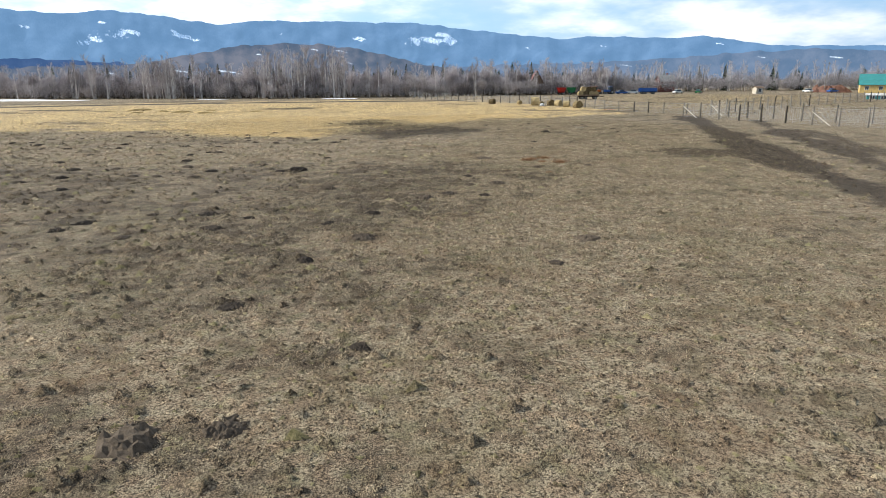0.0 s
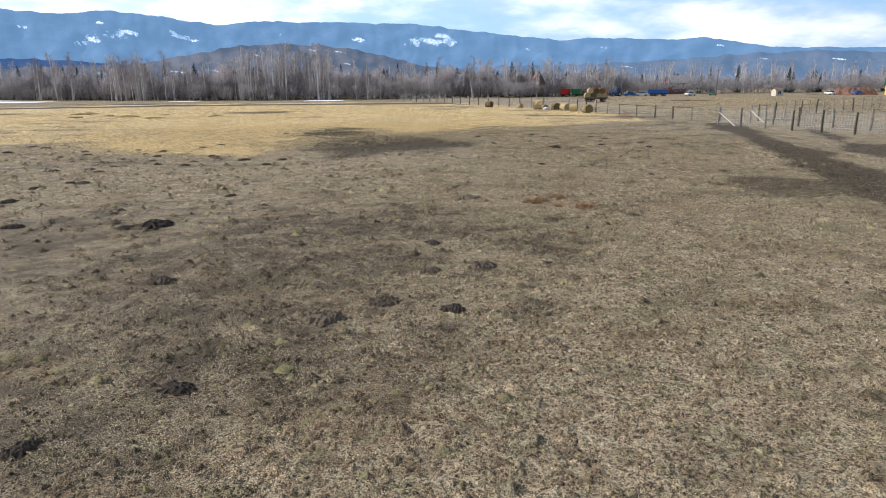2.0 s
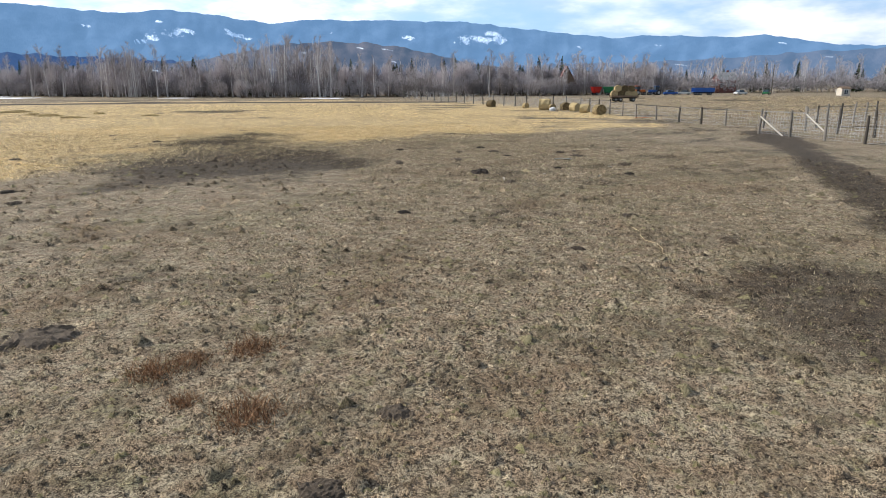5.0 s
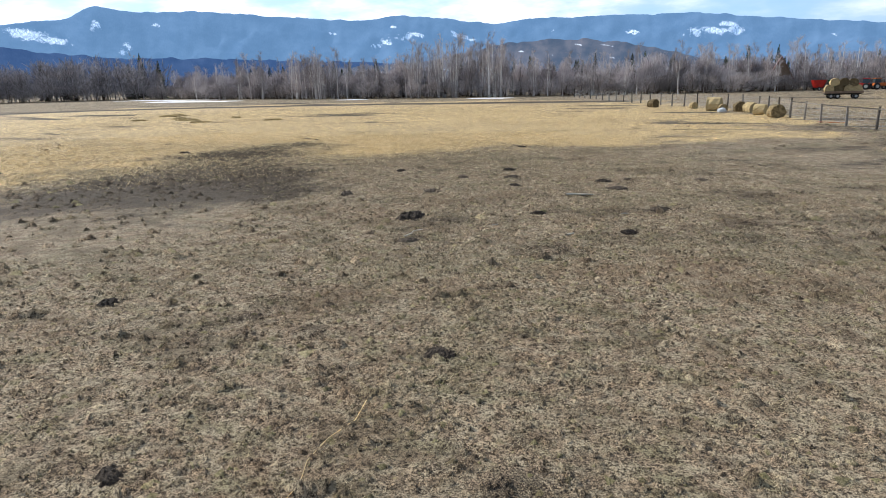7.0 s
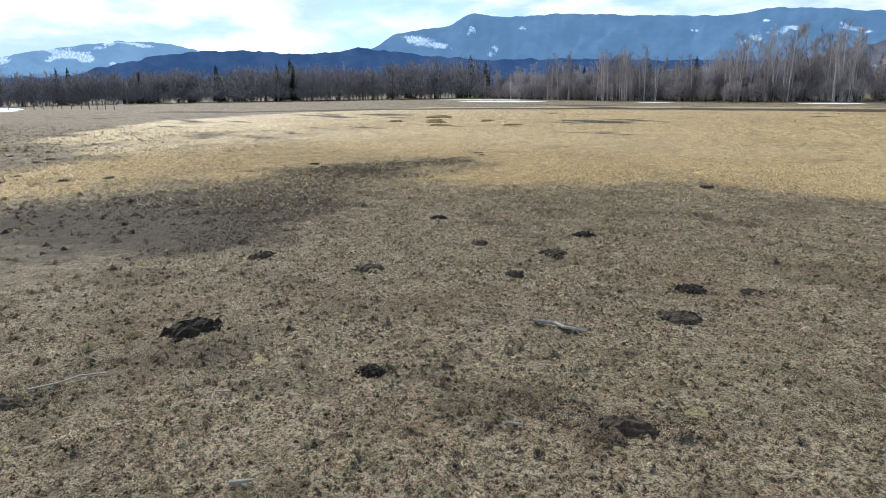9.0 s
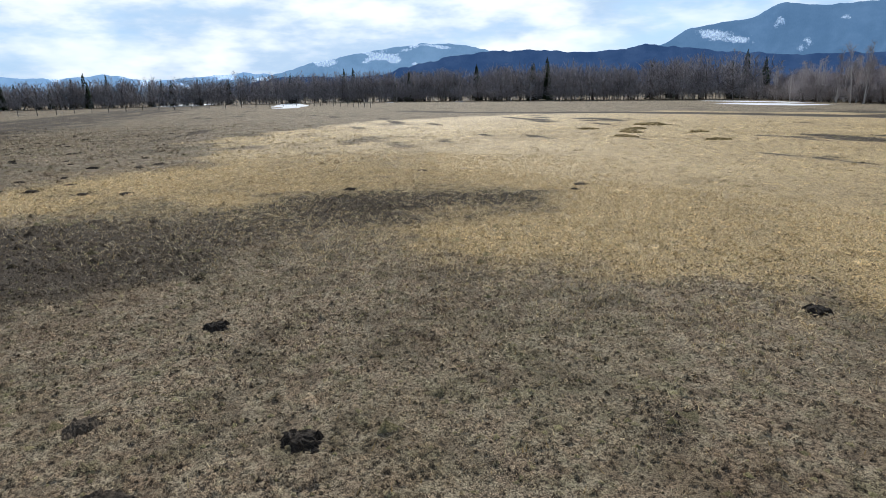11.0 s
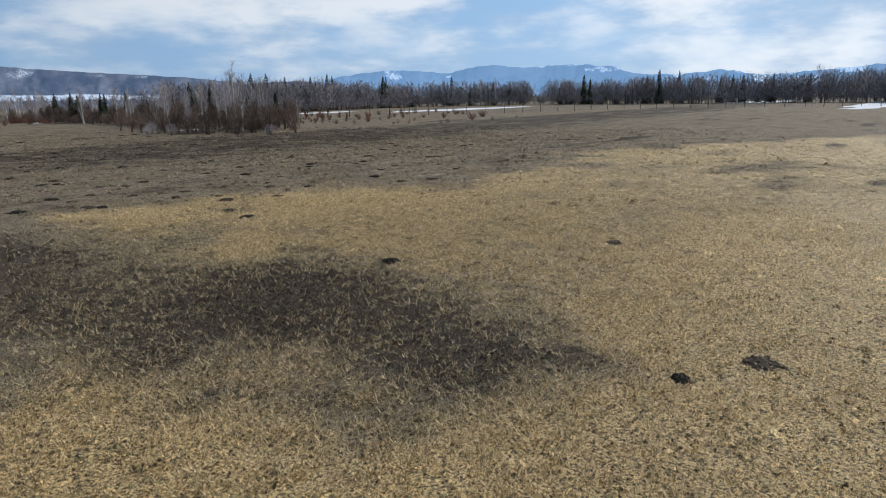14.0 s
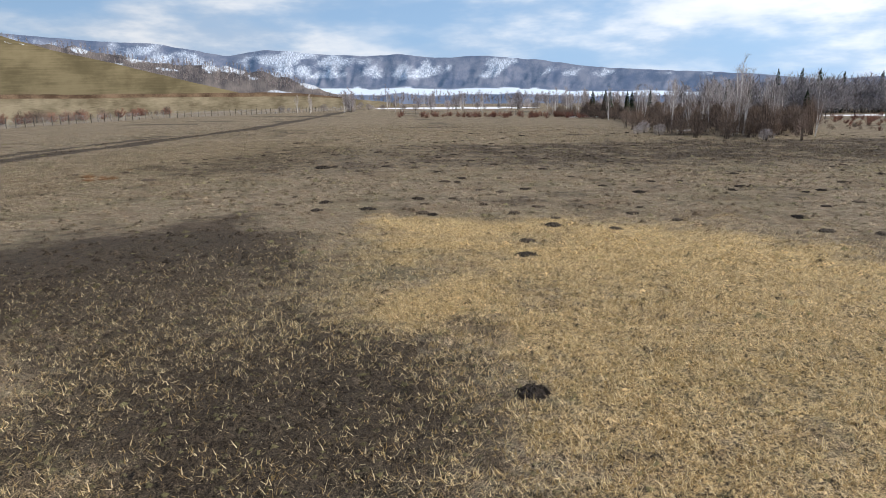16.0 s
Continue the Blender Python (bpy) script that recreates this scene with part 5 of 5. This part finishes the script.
MAT_REDEARTH = mottled("red_earth", (0.11, 0.055, 0.04), (0.27, 0.15, 0.11), 0.8, 0.95, 0.6)
ob = tagged(new("earth_mound", MOLEHILLS[1].copy()), "long mound of reddish-brown earth by the yellow house", "mound")
ob.data.materials[0] = MAT_REDEARTH
ob.matrix_basis = pose(143, 258, 0, 0, 0, 60) @ Matrix.Diagonal((5.5, 11, 12, 1))
MAT_OLDHAY = mottled("old_hay", (0.15, 0.10, 0.04), (0.46, 0.33, 0.14), 3.0, 0.9, 0.8)
for x, y, s in ((-46, 127, 2.2), (-52, 131, 3.0), (-57, 134, 2.6), (-65, 141, 3.4), (-60, 129, 2.0), (-49, 138, 2.4), (-38, 133, 1.8)):
    ob = new("trampled_hay", MOLEHILLS[int(x) % 5].copy())
    ob.data.materials[0] = MAT_OLDHAY
    ob.matrix_basis = pose(x, y, z_at(x, y) + 0.02, 0, 0, rnd.uniform(0, 360)) @ Matrix.Diagonal((s * 1.1, s * 0.6, s * 0.45, 1))
    tagged(ob, "flattened heap of old brown hay on the straw", "hay", "trampled hay on the straw")

MAT_RUSSET = mottled("russet_dry_weed", (0.16, 0.085, 0.043), (0.38, 0.225, 0.12), 2.0, 0.85, 0.0, by_island=0.8)
for x, y, s in ((6.8, 52.0, 0.8), (7.3, 52.5, 0.6), (8.2, 53.2, 0.8), (9.1, 50.7, 0.9), (7.9, 51.0, 0.5), (7.6, 45.3, 0.35)):
    b = Build(int(x * 100))
    for k in range(420):
        p = Vector((b.r.gauss(0, 0.2), b.r.gauss(0, 0.2), 0))
        b.ribbon(p, p + aim(b.r, b.r.uniform(0.3, 1.4)) * b.r.uniform(0.1, 0.3), 0.012)
    ob = tagged(new("dry_weed", b.mesh("dry_weed", MAT_RUSSET)), "low russet clump of dry weed in the grass", "weed", "russet weeds", kind="stuff")
    ob.matrix_basis = pose(x, y, z_at(x, y)) @ Matrix.Scale(s * 1.5, 4)


def sack(x, y):
    bm = bmesh.new()
    bmesh.ops.create_icosphere(bm, subdivisions=3, radius=0.5)
    for v in bm.verts:
        n = noise.noise(v.co * 3.0 + Vector((x, y, 0)))
        v.co = Vector((v.co.x * 1.3, v.co.y * 0.9, max(v.co.z, -0.32) * 0.8)) * (1 + 0.22 * n)
    ob = part("feed_sack", bm, MAT_WHITE, None)
    ob.matrix_basis = pose(x, y, z_at(x, y) + 0.2, 0, 0, 40)
    tagged(ob, "white crumpled feed sack lying beside the hay bales", "sack")


def plank(x, y, turn, mat, label):
    bm = bmesh.new()
    box(bm, 0, 0, 0, 2.6, 0.2, 0.06, bevel=0.008)
    ob = part("plank", bm, mat, None)
    ob.matrix_basis = pose(x, y, z_at(x, y) + 0.07, 0, 3, turn)
    tagged(ob, label, "plank")


sack(20.5, 151)
plank(31, 131, 25, MAT_ORANGE, "orange painted plank lying by the rail fence")


def stick(name, label, points, radius, mat, category="stick"):
    b = Build(len(points))
    pts = [Vector((x, y, z_at(x, y) + radius + z)) for x, y, z in points]
    o = pts[0].copy()
    b.tube([p - o for p in pts], [radius * (1 - 0.5 * k / len(pts)) for k in range(len(pts))], 6)
    ob = tagged(new(name, b.mesh(name, mat)), label, category)
    ob.location = o


stick("fallen_branch", "short pale broken branch lying in the grass", [(16.2, 84.1, 0.05), (16.6, 84.35, 0.03), (16.9, 84.3, 0.05), (17.3, 84.55, 0.02)], 0.05, MAT_PALE)
stick("straw_rope", "long pale frayed stalk lying in loops", [(17.6, 64.8, 0.02), (17.75, 64.2, 0.03), (17.65, 63.6, 0.03), (17.7, 63.0, 0.02), (17.95, 62.5, 0.04), (18.0, 61.9, 0.02), (17.85, 61.3, 0.03), (18.15, 60.9, 0.02)], 0.007, MAT_STRAW)
stick("pale_stalk", "long pale stalk lying in the grass", [(13.0, 75.0, 0.02), (13.05, 75.5, 0.04), (12.95, 75.8, 0.05), (13.05, 76.3, 0.02)], 0.022, MAT_PALE)
stick("wood_chip", "small pale splinter of wood in the grass", [(18.0, 76.85, 0.02), (18.15, 77.1, 0.02)], 0.035, MAT_PALE)
stick("wood_chip", "small pale splinter of wood in the grass", [(19.1, 80.7, 0.02), (19.3, 80.85, 0.02)], 0.025, MAT_PALE)
stick("wood_chip", "small pale splinter of wood in the grass", [(15.15, 77.6, 0.02), (15.3, 77.8, 0.02)], 0.02, MAT_PALE)


# ---------------------------------------------------------------- turf and litter
STRIP = [(-2, 12), (2, 24), (6, 40), (13, 53), (19, 66), (20, 79), (14, 90), (4, 96), (-8, 97), (-13, 92)]


def litter(name, label, strip, count, reach, width, length, lean, mat, seed, keep):
    """Blades scattered over the strip, each a thin leaning leaf."""
    r = np.random.RandomState(seed)
    seg = np.array(strip, float)
    long = np.hypot(*np.diff(seg, axis=0).T)
    k = r.choice(len(long), count, p=long / long.sum())
    u = r.rand(count)[:, None]
    p = seg[k] * (1 - u) + seg[k + 1] * u
    t, d = r.rand(count) * 6.2832, reach * np.sqrt(r.rand(count))
    p = p + np.stack([np.cos(t) * d, np.sin(t) * d], 1)
    p = p[keep(p[:, 0], p[:, 1], r)]
    n = len(p)
    z = ground_height(p[:, 0], p[:, 1]) - 0.005
    t, e = r.rand(n) * 6.2832, radians(lean[0]) + radians(lean[1] - lean[0]) * r.rand(n)
    L, W = length[0] + (length[1] - length[0]) * r.rand(n) ** 1.6, width[0] + (width[1] - width[0]) * r.rand(n)
    base = np.stack([p[:, 0], p[:, 1], z], 1)
    out = np.stack([np.cos(t) * np.cos(e), np.sin(t) * np.cos(e), np.sin(e)], 1) * L[:, None]
    side = np.stack([-np.sin(t), np.cos(t), r.uniform(-0.3, 0.3, n)], 1) * W[:, None] / 2
    v = np.concatenate([base - side, base + side, base + out], 1).reshape(-1, 3)
    me = bpy.data.meshes.new(name)
    me.vertices.add(3 * n)
    me.vertices.foreach_set("co", v.ravel())
    me.loops.add(3 * n)
    me.loops.foreach_set("vertex_index", np.arange(3 * n))
    me.polygons.add(n)
    me.polygons.foreach_set("loop_start", np.arange(n) * 3)
    me.update(calc_edges=True)
    me.validate()
    me.materials.append(mat)
    return tagged(new(name, me), label, "grass", kind="stuff")


def on_turf(x, y, r):
    straw, soil, snow = field_zones(x, y)
    clump = fbm(x * 4.5, y * 4.5, 3, 91)
    return r.rand(len(x)) < (1 - 0.5 * soil) * (1 - 0.8 * straw) * smooth(clump, 0.44, 0.62)


def on_straw(x, y, r):
    straw, soil, snow = field_zones(x, y)
    clump = fbm(x * 4.2, y * 4.2, 3, 95)
    return r.rand(len(x)) < np.clip(straw * 1.2 + 0.05 + 0.12 * soil * smooth(y, 70, 76), 0, 1) * smooth(clump, 0.37, 0.55)


STRAW_STRIP = [(9, 103), (-3, 101), (-13, 92), (-21, 84), (-27, 93), (-20, 103)]


def tufts(name, label, strip, count, reach, seed, least, most, tall):
    """The uneven sod: low irregular cushions of matted grass, side by side."""
    r = np.random.RandomState(seed)
    seg = np.array(strip, float)
    long = np.hypot(*np.diff(seg, axis=0).T)
    k = r.choice(len(long), count, p=long / long.sum())
    u = r.rand(count)[:, None]
    t, d = r.rand(count) * 6.2832, reach * r.rand(count) ** 0.7
    p = seg[k] * (1 - u) + seg[k + 1] * u + np.stack([np.cos(t) * d, np.sin(t) * d], 1)
    x, y = p.T
    size = least + (most - least) * r.rand(count) ** 2.0
    high = size * (tall[0] + (tall[1] - tall[0]) * r.rand(count))
    turn = r.rand(count) * 6.2832
    z = ground_height(x, y)
    rings = []
    for c in range(3):
        a = turn + c * 2.0944 + r.uniform(-0.35, 0.35, count)
        q = size * r.uniform(0.75, 1.35, count)
        rings.append(np.stack([x + np.cos(a) * q, y + np.sin(a) * q, z - 0.012], 1))
    rings.append(np.stack([x + r.uniform(-0.3, 0.3, count) * size, y + r.uniform(-0.3, 0.3, count) * size, z + high], 1))
    v = np.stack(rings, 1).reshape(-1, 3)
    i = np.arange(count) * 4
    f = np.stack([np.stack([i + c, i + (c + 1) % 3, i + 3], 1) for c in range(3)], 1).reshape(-1)
    n = count * 3
    me = bpy.data.meshes.new(name)
    me.vertices.add(len(v))
    me.vertices.foreach_set("co", v.ravel())
    me.loops.add(3 * n)
    me.loops.foreach_set("vertex_index", f)
    me.polygons.add(n)
    me.polygons.foreach_set("loop_start", np.arange(n) * 3)
    me.polygons.foreach_set("use_smooth", np.ones(n, bool))
    me.update(calc_edges=True)
    me.materials.append(MAT_FIELD)
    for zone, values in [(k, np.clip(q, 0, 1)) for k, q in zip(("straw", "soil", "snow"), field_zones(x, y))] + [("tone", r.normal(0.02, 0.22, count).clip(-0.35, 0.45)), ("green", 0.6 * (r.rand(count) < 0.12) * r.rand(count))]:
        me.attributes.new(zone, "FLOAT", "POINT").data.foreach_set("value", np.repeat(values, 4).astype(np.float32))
    return tagged(new(name, me), label, "grass", kind="stuff")


tufts("sod", "uneven cushions of matted dry turf", STRIP, 205000, 15, 8, 0.03, 0.12, (0.3, 0.75))
tufts("straw_mat", "trampled lumpy mat of old straw", STRAW_STRIP, 80000, 18, 28, 0.035, 0.12, (0.2, 0.65))
tufts("straw_heaps", "low uneven ridges of old straw across the field", [(-32, 98), (-62, 112), (-62, 140), (-20, 150), (6, 140), (16, 122)], 34000, 30, 38, 0.1, 0.4, (0.1, 0.32))
tufts("tussocks", "low tussocks of dry grass all over the pasture", [(30, 40), (0, 60), (-25, 55), (-60, 62), (-80, 60), (-55, 20), (-25, -15), (10, -10)], 52000, 42, 18, 0.07, 0.28, (0.35, 0.8))
tufts("yard_grass", "rough grass tufts between the fences and the yard", [(44, 130), (70, 160), (100, 200), (60, 215)], 15000, 32, 48, 0.15, 0.5, (0.2, 0.5))
litter("dry_grass", "short dry brown turf of the pasture", STRIP, 700000, 15, (0.007, 0.016), (0.04, 0.12), (6, 60), MAT_BLADE, 3, on_turf)
litter("straw_litter", "loose yellow straw strewn over the field", STRAW_STRIP, 900000, 14, (0.011, 0.026), (0.06, 0.22), (6, 55), MAT_STRAW, 4, on_straw)
